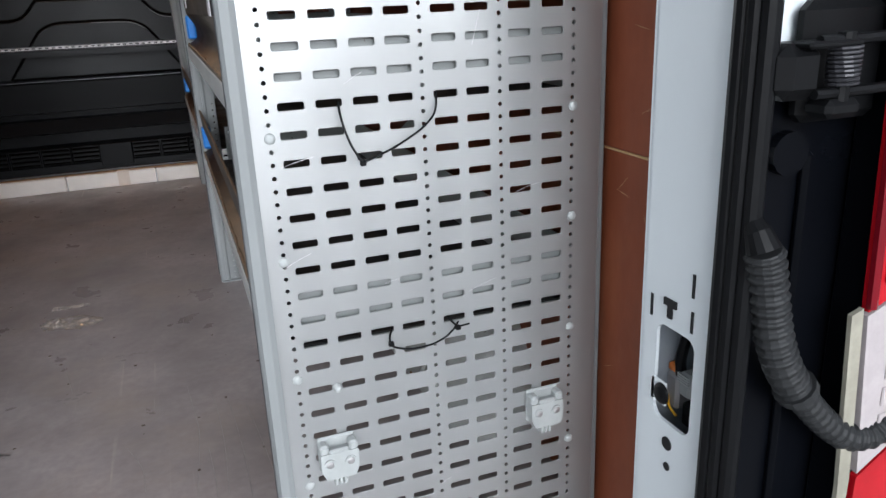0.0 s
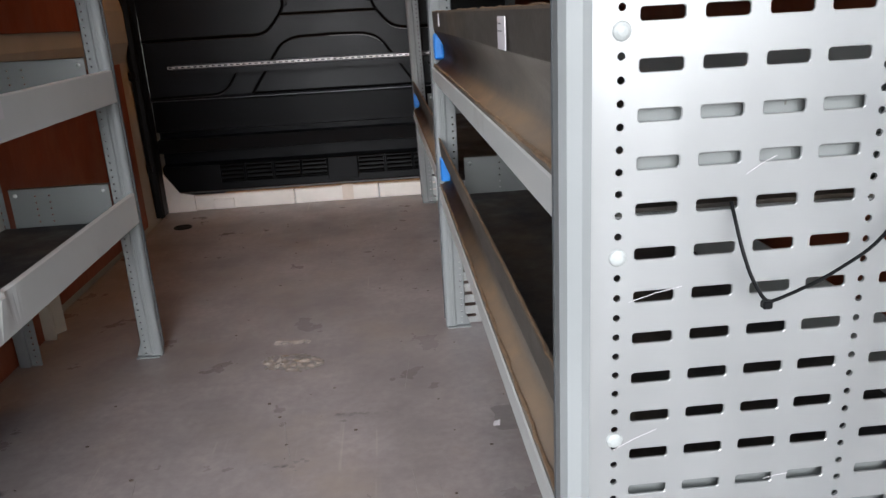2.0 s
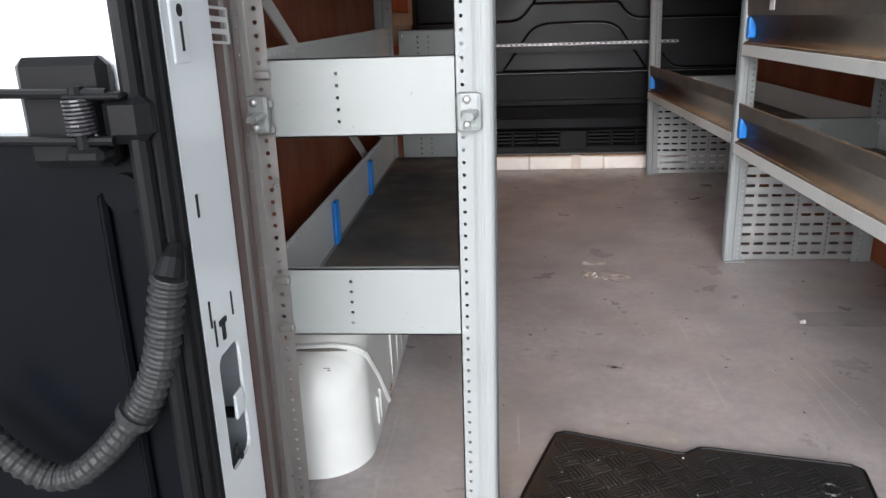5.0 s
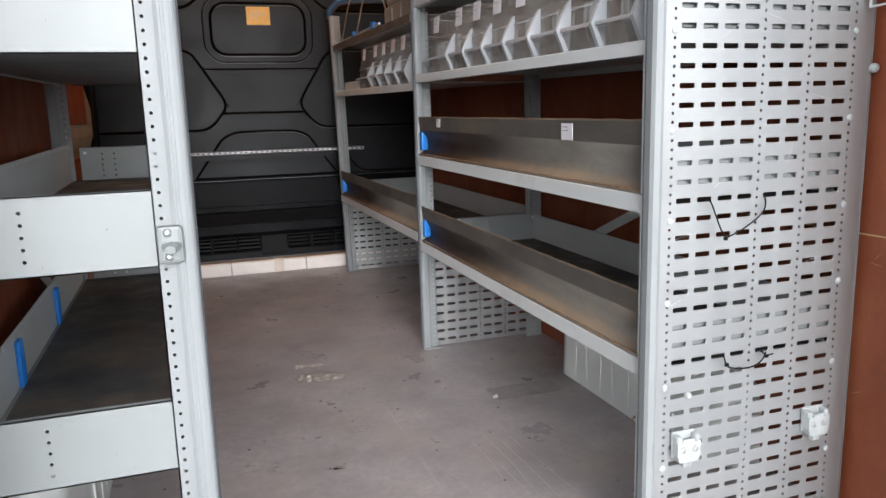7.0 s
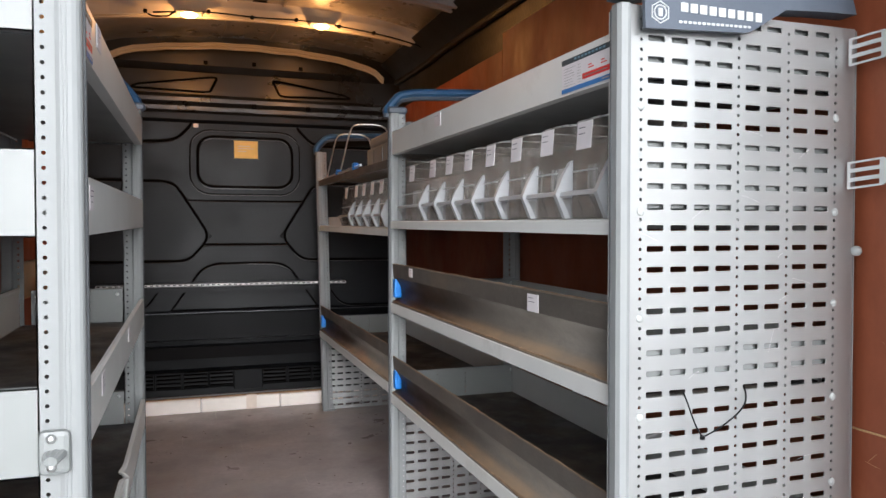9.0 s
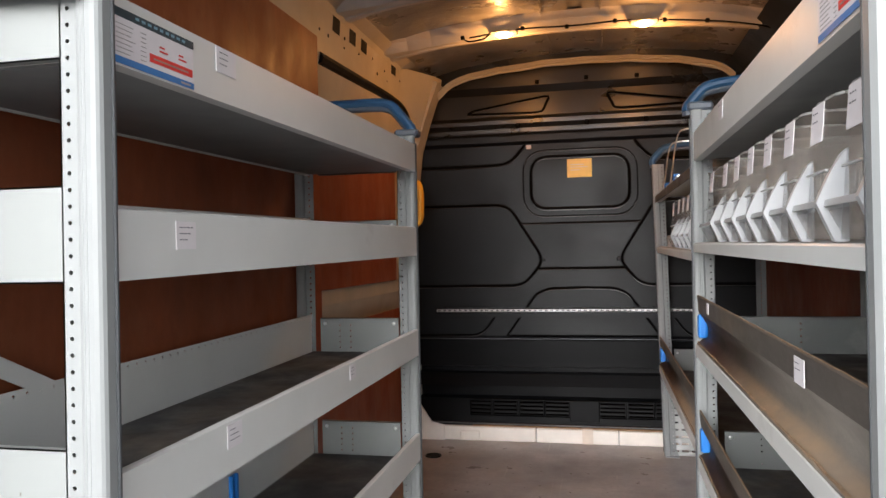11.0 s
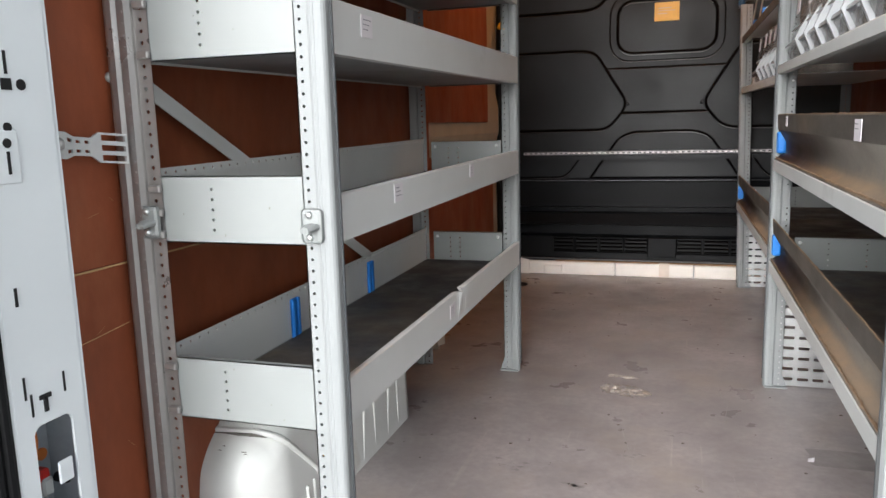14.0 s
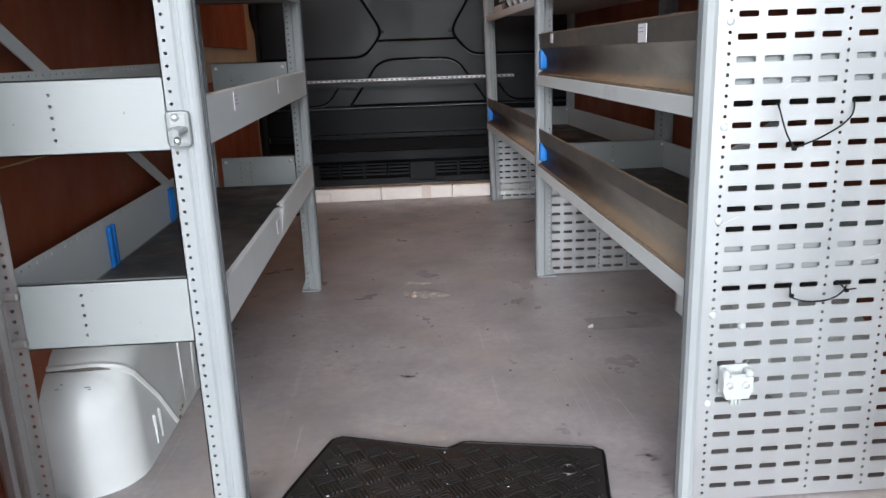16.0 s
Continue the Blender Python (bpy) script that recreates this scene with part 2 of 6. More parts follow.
M_LENS = mat("clear_lamp_lens", (0.42, 0.38, 0.38), 0.15, 0, 0.12, 25, 120, 0.3, spec=0.7)
M_SPRING = mat("oiled_spring_steel", (0.035, 0.035, 0.04), 0.34, 0.3, 0.2, 30, 120, 0.1)
M_CAVITY = mat("grey_primer_inside_pillar", (0.30, 0.33, 0.36), 0.5, 0, 0.15, 12, 90, 0.1)
M_GROUND = mat("pale_concrete_yard", (0.42, 0.41, 0.395), 0.8, 0, 0.25, 0.6, 70, 0.5, bump_dist=0.006)
M_FILM = thin_clear("crumpled_clear_film", (0.56, 0.49, 0.43), 0.40, 0.10)
M_DARKSTEEL = mat("dark_steel", (0.10, 0.10, 0.105), 0.4, 0.8, 0.1, 12, 90, 0.1)
# copy of the bulkhead black, darkened for the dim lower half
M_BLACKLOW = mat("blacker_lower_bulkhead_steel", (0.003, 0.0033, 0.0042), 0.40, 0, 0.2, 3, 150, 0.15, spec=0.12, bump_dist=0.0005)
M_WORN = mat("worn_floor_patch", (0.36, 0.315, 0.27), 0.5, 0, 0.25, 20, 60, 0.2, col2=(0.31, 0.285, 0.28), amount=0.8)
M_SCUFF = mat("dark_scuff", (0.15, 0.14, 0.125), 0.7, 0, 0.3, 20, 90, 0.2)
M_RUST = mat("rust_and_dirt", (0.26, 0.15, 0.07), 0.85, 0, 0.3, 30, 120, 0.3)
M_COVER = mat("black_glossy_cover", (0.012, 0.011, 0.010), 0.36, 0, 0.3, 6, 60, 0.3, spec=0.2, bump_dist=0.004)
M_MARK = mat("pale_scratch", (0.37, 0.345, 0.33), 0.5, 0, 0.2, 40, 120, 0)
M_FLOORMARK = mat("damp_floor_stain", (0.275, 0.248, 0.240), 0.35, 0, 0.25, 14, 60, 0.1, col2=(0.31, 0.285, 0.28), amount=0.35)
M_REDPL = mat("red_connector_plastic", (0.42, 0.02, 0.015), 0.4, 0, 0.1, 20, 120, 0.05)
M_TAIL = mat("orange_wire_sleeve", (0.55, 0.16, 0.03), 0.45, 0, 0.1, 30, 120, 0)
M_BULB = glow("warm_lamp_diffuser", (1.0, 0.50, 0.16), 8)


# ---- mesh helpers ----
def part(name, bm, material, parent=None, label=""):
    me = bpy.data.meshes.new(name)
    bmesh.ops.remove_doubles(bm, verts=bm.verts, dist=0.00002)
    bmesh.ops.recalc_face_normals(bm, faces=bm.faces)
    bm.to_mesh(me)
    bm.free()
    me.materials.append(material)
    ob = new(name, me)
    if parent is not None:
        under(ob, parent)
    if label:
        ob["label"] = label
    return ob


def under(ob, parent):
    ob.parent = parent
    chain = Matrix.Identity(4)
    p = parent
    while p is not None:
        chain = p.matrix_basis @ chain if p.parent is None else p.matrix_parent_inverse @ p.matrix_basis @ chain
        p = p.parent
    ob.matrix_parent_inverse = chain.inverted()


def thing(name, at, label, category, group="", kind=""):
    return tagged(new(name), label, category, group, kind) if at is None else placed(tagged(new(name), label, category, group, kind), at)


def placed(ob, at):
    ob.matrix_basis = Matrix.Translation(at)
    return ob


def box(bm, x0, x1, y0, y1, z0, z1, bev=0.0, seg=1):
    r = bmesh.ops.create_cube(bm, size=1)
    vs = r["verts"]
    for v in vs:
        v.co = Vector(((x0 + x1) / 2 + v.co.x * (x1 - x0), (y0 + y1) / 2 + v.co.y * (y1 - y0), (z0 + z1) / 2 + v.co.z * (z1 - z0)))
    if bev:
        es = list({e for v in vs for e in v.link_edges})
        bmesh.ops.bevel(bm, geom=es, offset=bev, segments=seg, profile=0.5, affect="EDGES")
    return bm


def boxes(*specs):
    bm = bmesh.new()
    for s in specs:
        box(bm, *s)
    return bm


def prism(bm, prof, axis, a0, a1, closed=True):
    """A profile drawn out along an axis. x: profile is (y, z); y: (x, z); z: (x, y)."""
    def at(p, a):
        return {"x": (a, p[0], p[1]), "y": (p[0], a, p[1]), "z": (p[0], p[1], a)}[axis]
    v0 = [bm.verts.new(at(p, a0)) for p in prof]
    v1 = [bm.verts.new(at(p, a1)) for p in prof]
    n = len(prof)
    for i in range(n if closed else n - 1):
        bm.faces.new((v0[i], v0[(i + 1) % n], v1[(i + 1) % n], v1[i]))
    if closed:
        bm.faces.new(v0)
        bm.faces.new(v1)
    return bm


def strip(line, thick, flip=1):
    """A closed profile that follows an open line with a thickness."""
    out = []
    for i, p in enumerate(line):
        a, b = line[max(i - 1, 0)], line[min(i + 1, len(line) - 1)]
        dx, dy = b[0] - a[0], b[1] - a[1]
        k = math.hypot(dx, dy) or 1
        out.append((p[0] - dy / k * thick * flip, p[1] + dx / k * thick * flip))
    return list(line) + out[::-1]


def tube(bm, pts, r, n=8, closed=False):
    pts = [Vector(p) for p in pts]
    rings = []
    k = len(pts)
    s = None
    for i, p in enumerate(pts):
        a, b = (pts[i - 1] if closed or i else p), (pts[(i + 1) % k] if closed or i < k - 1 else p)
        d = (b - a).normalized()
        if s is None:
            s = d.cross(Vector((0, 0, 1)))
            if s.length < 1e-3:
                s = d.cross(Vector((0, 1, 0)))
        s = s - d * s.dot(d)            # carried along the line, so the rings never flip
        s.normalize()
        t = s.cross(d).normalized()
        rr = r[i] if isinstance(r, (list, tuple)) else r
        rings.append([bm.verts.new(p + (s * math.cos(2 * math.pi * j / n) + t * math.sin(2 * math.pi * j / n)) * rr) for j in range(n)])
    m = k if closed else k - 1
    for i in range(m):
        a, b = rings[i], rings[(i + 1) % k]
        for j in range(n):
            bm.faces.new((a[j], a[(j + 1) % n], b[(j + 1) % n], b[j]))
    if not closed:
        bm.faces.new(rings[0])
        bm.faces.new(rings[-1])
    return bm


def disc(bm, c, axis, r, h, n=12):
    """A short cylinder from c along an axis vector."""
    a = Vector(axis).normalized()
    return tube(bm, [Vector(c), Vector(c) + a * h], r, n)


def dome(bm, c, axis, r, h, n=12, steps=4):
    a = Vector(axis).normalized()
    k = [(math.cos(math.pi / 2 * i / steps), math.sin(math.pi / 2 * i / steps)) for i in range(steps)]
    return tube(bm, [Vector(c) + a * h * s for _, s in k] + [Vector(c) + a * h], [r * cc for cc, _ in k] + [r * 0.05], n)


def holed(bm, u0, u1, v0, v1, hw, hh, rnd, n, place, thick, cham=0.0):
    """One cell of a plate with a rounded hole in its middle (hole half sizes hw, hh). place(u, v, d) gives the point."""
    cu, cv = (u0 + u1) / 2, (v0 + v1) / 2
    inner = []
    for i in range(n):
        a = 2 * math.pi * (i + 0.5) / n
        ca, sa = math.cos(a), math.sin(a)
        qu, qv = (hw - rnd) * (1 if ca > 0 else -1) + rnd * ca, (hh - rnd) * (1 if sa > 0 else -1) + rnd * sa
        inner.append((cu + qu, cv + qv))
    wide = [(u + (1 if u > cu else -1) * cham, v + (1 if v > cv else -1) * cham) for u, v in inner]
    corners = [(u1, v1), (u0, v1), (u0, v0), (u1, v0)]
    per = n // 4
    tri = lambda p, d: bm.verts.new(place(p[0], p[1], d))
    for d in ((0, thick) if thick else (0,)):
        vi = [tri(p, d) for p in (wide if d == 0 else inner)]
        vc = [tri(p, d) for p in corners]
        for k in range(4):
            ids = [k * per + i for i in range(per)]
            for i in ids[:-1]:
                bm.faces.new((vc[k], vi[i], vi[i + 1]))
            j = (ids[-1] + 1) % n
            bm.faces.new((vc[k], vi[ids[-1]], vi[j], vc[(k + 1) % 4]))
        if d == 0:
            front = vi
            if cham:
                front = [tri(p, cham) for p in inner]
                for i in range(n):
                    bm.faces.new((vi[i], vi[(i + 1) % n], front[(i + 1) % n], front[i]))
        else:
            for i in range(n):
                bm.faces.new((front[i], front[(i + 1) % n], vi[(i + 1) % n], vi[i]))


def quad(bm, place, u0, u1, v0, v1, thick):
    v = [bm.verts.new(place(u, w, d)) for d in (0, thick) for u, w in ((u0, v0), (u1, v0), (u1, v1), (u0, v1))]
    for f in ((0, 1, 2, 3), (4, 5, 6, 7), (0, 1, 5, 4), (1, 2, 6, 5), (2, 3, 7, 6), (3, 0, 4, 7)):
        bm.faces.new([v[i] for i in f])


def label_paper(parent, place, w, h, lines, seed, bars=M_INK, name="paper_label"):
    """A stuck-on paper label with illegible pen strokes as bars. place(u, v, d): d stands off the surface."""
    bm = bmesh.new()
    pts = [place(u, v, d) for d in (0.0, 0.0012) for u, v in ((-w / 2, -h / 2), (w / 2, -h / 2), (w / 2, h / 2), (-w / 2, h / 2))]
    v = [bm.verts.new(p) for p in pts]
    for f in ((0, 1, 2, 3), (4, 5, 6, 7), (0, 1, 5, 4), (1, 2, 6, 5), (2, 3, 7, 6), (3, 0, 4, 7)):
        bm.faces.new([v[i] for i in f])
    lab = part(name, bm, M_PAPER, parent, "small white paper label with pen strokes")
    rng = random.Random(seed)
    bm = bmesh.new()
    for i in range(lines):
        vv = h * 0.28 - i * h * 0.22
        u = -w * 0.36
        stop = w * rng.uniform(-0.05, 0.25)
        while u < stop:
            ww = w * rng.uniform(0.06, 0.16)
            bm.faces.new([bm.verts.new(place(a, b, 0.0018)) for a, b in ((u, vv - h * 0.012), (u + ww, vv - h * 0.02), (u + ww, vv + h * 0.02), (u, vv + h * 0.028))])
            u += ww + w * 0.03
    part("pen_strokes", bm, bars, parent, "dark pen strokes")
    return lab


def smooth(pts, closed=False, it=2, q=0.2):
    for _ in range(it):
        out = []
        k = len(pts)
        rng = range(k if closed else k - 1)
        if not closed:
            out.append(pts[0])
        for i in rng:
            a, b = pts[i], pts[(i + 1) % k]
            out += [tuple(a[j] * (1 - q) + b[j] * q for j in range(len(a))), tuple(a[j] * q + b[j] * (1 - q) for j in range(len(a)))]
        if not closed:
            out.append(pts[-1])
        pts = out
    return pts


# ---- setting ----
def setting(name, bm, material, label, category):
    return tagged(part(name, bm, material), label, category, kind="structure")


CX = 0.012           # the van's centre line
REAR, FRONT = -0.33, 3.03


def shell_x(z):
    """Half width of the inner skin at a height."""
    zs = (-0.1, 0.0, 0.9, 1.35, 1.6, 1.72, 1.82, 1.90)
    xs = (0.84, 0.845, 0.865, 0.86, 0.845, 0.83, 0.81, 0.65)
    return float(np.interp(z, zs, xs))


setting("ground", boxes((-60, 60, -60, 60, -0.75, -0.65)), M_GROUND, "pale concrete yard ground under the van", "ground")
setting("floor", boxes((-0.84 + CX, 0.84 + CX, REAR + 0.02, FRONT + 0.03, -0.06, 0.0, 0.004)), M_FLOOR, "scuffed grey-brown phenolic plywood load floor", "floor")

for side, nm in ((-1, "wall_left"), (1, "wall_right")):
    line = [(CX + side * shell_x(z), z) for z in (-0.06, 0.3, 0.9, 1.35, 1.6, 1.72, 1.82)]
    setting(nm, prism(bmesh.new(), strip(line, 0.05, -side), "y", REAR + 0.08, FRONT + 0.08), M_CREAM, "cream-white inner side wall of a van", "wall")

bm = bmesh.new()
line = [(CX + x, z) for x, z in ((-0.82, 1.800), (-0.76, 1.842), (-0.60, 1.882), (-0.35, 1.915), (0, 1.928), (0.35, 1.915), (0.60, 1.882), (0.76, 1.842), (0.82, 1.800))]
prism(bm, strip(line, 0.05), "y", REAR + 0.02, FRONT + 0.08)
# quilted fields between the bows
for y0 in (0.10, 0.72, 1.30, 1.88, 2.46):
    for x0, x1 in ((-0.52, -0.03), (0.03, 0.52)):
        n = 6
        g = [[bm.verts.new((CX + x0 + (x1 - x0) * i / n, y0 + 0.44 * j / n, 1.928 - 0.033 * abs((x0 + (x1 - x0) * i / n) / 0.6) ** 2 - 0.010
                            - 0.010 * math.sin(math.pi * i / n) * math.sin(math.pi * j / n))) for i in range(n + 1)] for j in range(n + 1)]
        for j in range(n):
            for i in range(n):
                bm.faces.new((g[j][i], g[j][i + 1], g[j + 1][i + 1], g[j + 1][i]))
for x, y0, y1 in ((-0.135, 2.46, 2.94), (0.10, 2.46, 2.94), (-0.135, 1.88, 2.34), (0.10, 1.88, 2.34), (0.0, 1.30, 1.76), (0.0, 0.72, 1.18)):
    zc = 1.928 - 0.036 * (abs(x) / 0.6) ** 2 - 0.022
    tube(bm, smooth([(CX + x, y0, zc + 0.01), (CX + x, y0 + 0.06, zc), (CX + x + 0.012, (y0 + y1) / 2, zc - 0.004), (CX + x, y1 - 0.06, zc), (CX + x, y1, zc + 0.01)]), 0.004, 6)
setting("ceiling", bm, M_ROOF, "grey insulated van roof between steel bows", "ceiling")

# rear frame: header and sill that close the shell at the opening
setting("trim_header", boxes((-0.66 + CX, 0.66 + CX, REAR, REAR + 0.12, 1.74, 1.90, 0.01)), M_BODY, "white steel header over the rear opening", "trim")
setting("trim_sill", boxes((-0.84 + CX, 0.84 + CX, REAR - 0.06, REAR + 0.018, -0.10, -0.004, 0.006)), M_BODY, "white steel rear door sill", "trim")


def roof_bow(y):
    bow = thing("roof_bow", (CX, y, 1.9), "cream pressed-steel roof bow with wiring", "roof bow", "roof bows")
    pts = [(CX + x, 1.882 - 0.062 * (abs(x) / 0.80) ** 2.2) for x in np.linspace(-0.80, 0.80, 17)]
    rear_bm, bm_web, front_bm = bmesh.new(), bmesh.new(), bmesh.new()
    for k in range(16):
        (xa, za), (xb, zb) = pts[k], pts[k + 1]
        # the foot of the bow flares where it meets the roof rail
        fa, fb = (1 + 1.1 * max(0.0, (abs(x - CX) - 0.58) / 0.22) ** 2 for x in (xa, xb))
        prof = [(-0.075, 0.036), (-0.050, 0.010), (-0.030, -0.024), (-0.012, -0.024), (-0.008, -0.019), (0.008, -0.019), (0.012, -0.024), (0.030, -0.024), (0.050, 0.010), (0.075, 0.036)]
        for bm, (d0, h0), (d1, h1) in zip([rear_bm] * 2 + [bm_web] * 5 + [front_bm] * 2, prof, prof[1:]):
            bm.faces.new([bm.verts.new(p) for p in ((xa, y + d0 * fa, za + h0), (xa, y + d1 * fa, za + h1), (xb, y + d1 * fb, zb + h1), (xb, y + d0 * fb, zb + h0))])
    for nm, bm in (("flange", rear_bm), ("web", bm_web), ("flange", front_bm)):
        bmesh.ops.remove_doubles(bm, verts=bm.verts, dist=0.0005)
        part(nm, bm, M_BOW, bow)
    return bow


for y in (0.62, 1.24, 1.82, 2.395):
    roof_bow(y)

# plywood lining
def ply(name, x, y0, y1, z0, z1, label, side):
    x0, x1 = (x - 0.009, x) if side < 0 else (x, x + 0.009)
    return setting(name, boxes((x0, x1, y0, y1, z0, z1, 0.0015)), M_PLY, label, "wall lining")


PLY_L, PLY_R = -0.785, 0.815
ply("wall_lining_1", PLY_L, -0.235, 1.565, 0.0, 0.6055, "brown phenolic plywood lining sheet, scuffed", -1)
ply("wall_lining_2", PLY_L, -0.235, 1.565, 0.608, 1.66, "brown phenolic plywood lining sheet, scuffed", -1)
ply("wall_lining_3", PLY_R, -0.235, 2.98, 0.0, 0.5855, "brown phenolic plywood lining sheet, scuffed", 1)
ply("wall_lining_4", PLY_R, -0.235, 1.55, 0.588, 1.66, "brown phenolic plywood lining sheet, scuffed", 1)
ply("wall_lining_5", PLY_R, 1.553, 2.98, 0.588, 1.60, "orange-brown plywood lining sheet", 1)
ply("wall_lining_6", -0.812, 1.58, 2.54, 0.83, 1.46, "orange-brown plywood panel in the sliding door", -1)
ply("wall_lining_7", -0.812, 1.58, 2.62, 0.03, 0.70, "orange-brown plywood panel in the sliding door", -1)

bm = bmesh.new()
box(bm, PLY_L - 0.006, PLY_L + 0.0012, -0.235, 1.565, 0.6055, 0.608)
setting("trim_seam_left", bm, M_PLYEDGE, "pale raw plywood edge showing between two lining sheets", "trim")
bm = bmesh.new()
box(bm, PLY_R - 0.0012, PLY_R + 0.006, -0.235, 2.98, 0.5855, 0.588)
setting("trim_seam_right", bm, M_PLYEDGE, "pale raw plywood edge showing between two lining sheets", "trim")

# bulkhead: a pressed black steel sheet in steps
prof_low = [(3.012, 0.060), (3.012, 0.084), (3.022, 0.088), (3.026, 0.205), (3.085, 0.212), (3.085, 0.262), (3.000, 0.276), (3.022, 0.324), (3.026, 0.333), (3.075, 0.338), (3.075, 0.362), (3.032, 0.370), (3.030, 0.50), (3.022, 0.509)]
prof = [(3.024, 0.513), (3.03, 0.524), (3.03, 1.485), (3.012, 1.500), (3.012, 1.530), (3.022, 1.542)]
prof_top = [(3.024, 1.546), (3.03, 1.55), (3.03, 1.57), (3.005, 1.590), (3.005, 1.610), (3.024, 1.63), (3.032, 1.745), (2.994, 1.775), (3.0, 1.985)]
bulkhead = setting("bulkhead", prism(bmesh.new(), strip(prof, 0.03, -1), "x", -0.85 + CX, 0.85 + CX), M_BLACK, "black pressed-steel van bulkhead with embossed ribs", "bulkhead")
part("lower_panel", prism(bmesh.new(), strip(prof_low, 0.03, -1), "x", -0.85 + CX, 0.85 + CX), M_BLACKLOW, bulkhead, "black lower bulkhead panel, shade put into its colour")


part("header_panel", prism(bmesh.new(), strip(prof_top, 0.03, -1), "x", -0.85 + CX, 0.85 + CX), M_BLACKTOP, bulkhead, "satin black header of the bulkhead, lifted for lamp glow")


def rrect(x0, x1, z0, z1, r, n=5):
    out = []
    for cx, cz, a0 in ((x1 - r, z1 - r, 0), (x0 + r, z1 - r, 90), (x0 + r, z0 + r, 180), (x1 - r, z0 + r, 270)):
        for i in range(n + 1):
            a = radians(a0 + 90 * i / n)
            out.append((cx + r * math.cos(a), cz + r * math.sin(a)))
    return out


def fillet(pts, r, n=5):
    """An open line whose corners are rounded to a fixed reach."""
    out = [pts[0]]
    for a, b, c in zip(pts, pts[1:], pts[2:]):
        va, vc = Vector((a[0] - b[0], a[1] - b[1])), Vector((c[0] - b[0], c[1] - b[1]))
        q = min(r, va.length * 0.48, vc.length * 0.48)
        p, e = Vector(b) + va.normalized() * q, Vector(b) + vc.normalized() * q
        for i in range(n + 1):
            k = i / n
            out.append(tuple((1 - k) ** 2 * p + 2 * k * (1 - k) * Vector(b) + k * k * e))
    return out + [pts[-1]]


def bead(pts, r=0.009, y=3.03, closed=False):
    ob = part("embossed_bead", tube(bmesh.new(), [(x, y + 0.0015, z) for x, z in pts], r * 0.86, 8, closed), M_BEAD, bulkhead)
    # thin paler tube stands in for the highlight under the bead
    part("bead_edge", tube(bmesh.new(), [(x, y - 0.0012, z - r * 0.82) for x, z in pts], r * 0.24, 5, closed), M_BEADGLINT, ob, "painted highlight along the lower edge of the bead")


BX = -0.003
bead(rrect(BX - 0.240, BX + 0.240, 1.160, 1.418, 0.075), 0.010, closed=True)
bead(rrect(BX - 0.278, BX + 0.278, 1.122, 1.452, 0.10), 0.005, closed=True)
for s in (-1, 1):
    hexa = [(BX + s * 0.84, 1.186), (BX + s * 0.40, 1.186), (BX + s * 0.345, 1.165), (BX + s * 0.182, 0.903), (BX + s * 0.285, 0.778), (BX + s * 0.84, 0.776)]
    bead(fillet(hexa, 0.055), 0.009)
    bead(smooth([(BX + s * 0.84, 1.385), (BX + s * 0.40, 1.385), (BX + s * 0.335, 1.405), (BX + s * 0.28, 1.465), (BX + s * 0.268, 1.486)]), 0.010)
    trap = [(BX + s * 0.138, 1.726), (BX + s * 0.52, 1.668), (BX + s * 0.56, 1.650), (BX + s * 0.178, 1.642)]
    bead(smooth(trap, True, 2, 0.08), 0.008, 3.025, closed=True)
    bead(fillet([(BX + s * 0.375, 0.522), (BX + s * 0.225, 0.735), (BX + s * 0.16, 0.762), (BX, 0.765)], 0.04), 0.008)
    bead(fillet([(BX + s * 0.425, 0.635), (BX + s * 0.505, 0.527), (BX + s * 0.84, 0.524)], 0.05), 0.007)
bead([(BX - 0.30, 1.088), (BX + 0.30, 1.088)], 0.006)
bead([(BX - 0.214, 0.862), (BX + 0.214, 0.862)], 0.008)
bead([(BX - 0.375, 0.524), (BX + 0.375, 0.524)], 0.007)
for s in (-0.19, 0.18):
    part("dimple", dome(bmesh.new(), (s, 3.031, 0.905), (0, -1, 0), 0.012, 0.004, 12), M_BLACK, bulkhead)
# vent grilles
for x0, x1 in ((-0.568, -0.467), (-0.450, -0.335), (-0.318, -0.203), (-0.190, -0.077), (0.077, 0.194), (0.212, 0.327), (0.342, 0.455)):
    bm = bmesh.new()
    for k in range(4):
        prism(bm, [(3.014, 0.127 + k * 0.0195), (3.014, 0.131 + k * 0.0195), (3.030, 0.140 + k * 0.0195), (3.030, 0.136 + k * 0.0195)], "x", x0, x1)
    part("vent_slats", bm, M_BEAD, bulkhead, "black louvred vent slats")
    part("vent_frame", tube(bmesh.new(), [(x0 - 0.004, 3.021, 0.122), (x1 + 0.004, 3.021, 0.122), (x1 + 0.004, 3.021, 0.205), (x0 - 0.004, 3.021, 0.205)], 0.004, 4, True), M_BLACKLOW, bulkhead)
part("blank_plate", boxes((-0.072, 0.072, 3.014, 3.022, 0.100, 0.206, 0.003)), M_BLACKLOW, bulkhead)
part("sheet_edge", boxes((-0.84, 0.84, 3.0185, 3.0215, 0.5085, 0.5115)), M_DARKSTEEL, bulkhead, "bright worn edge of the upper sheet")
part("foot_rail", boxes((-0.80, 0.80, 3.006, 3.0115, 0.079, 0.087, 0.002)), M_DARKSTEEL, bulkhead, "worn steel edge of the lower panel")
part("rust_streak", boxes((-0.56, 0.50, 3.003, 3.0115, 0.068, 0.0765, 0.002)), M_RUST, bulkhead, "rusty lower edge")
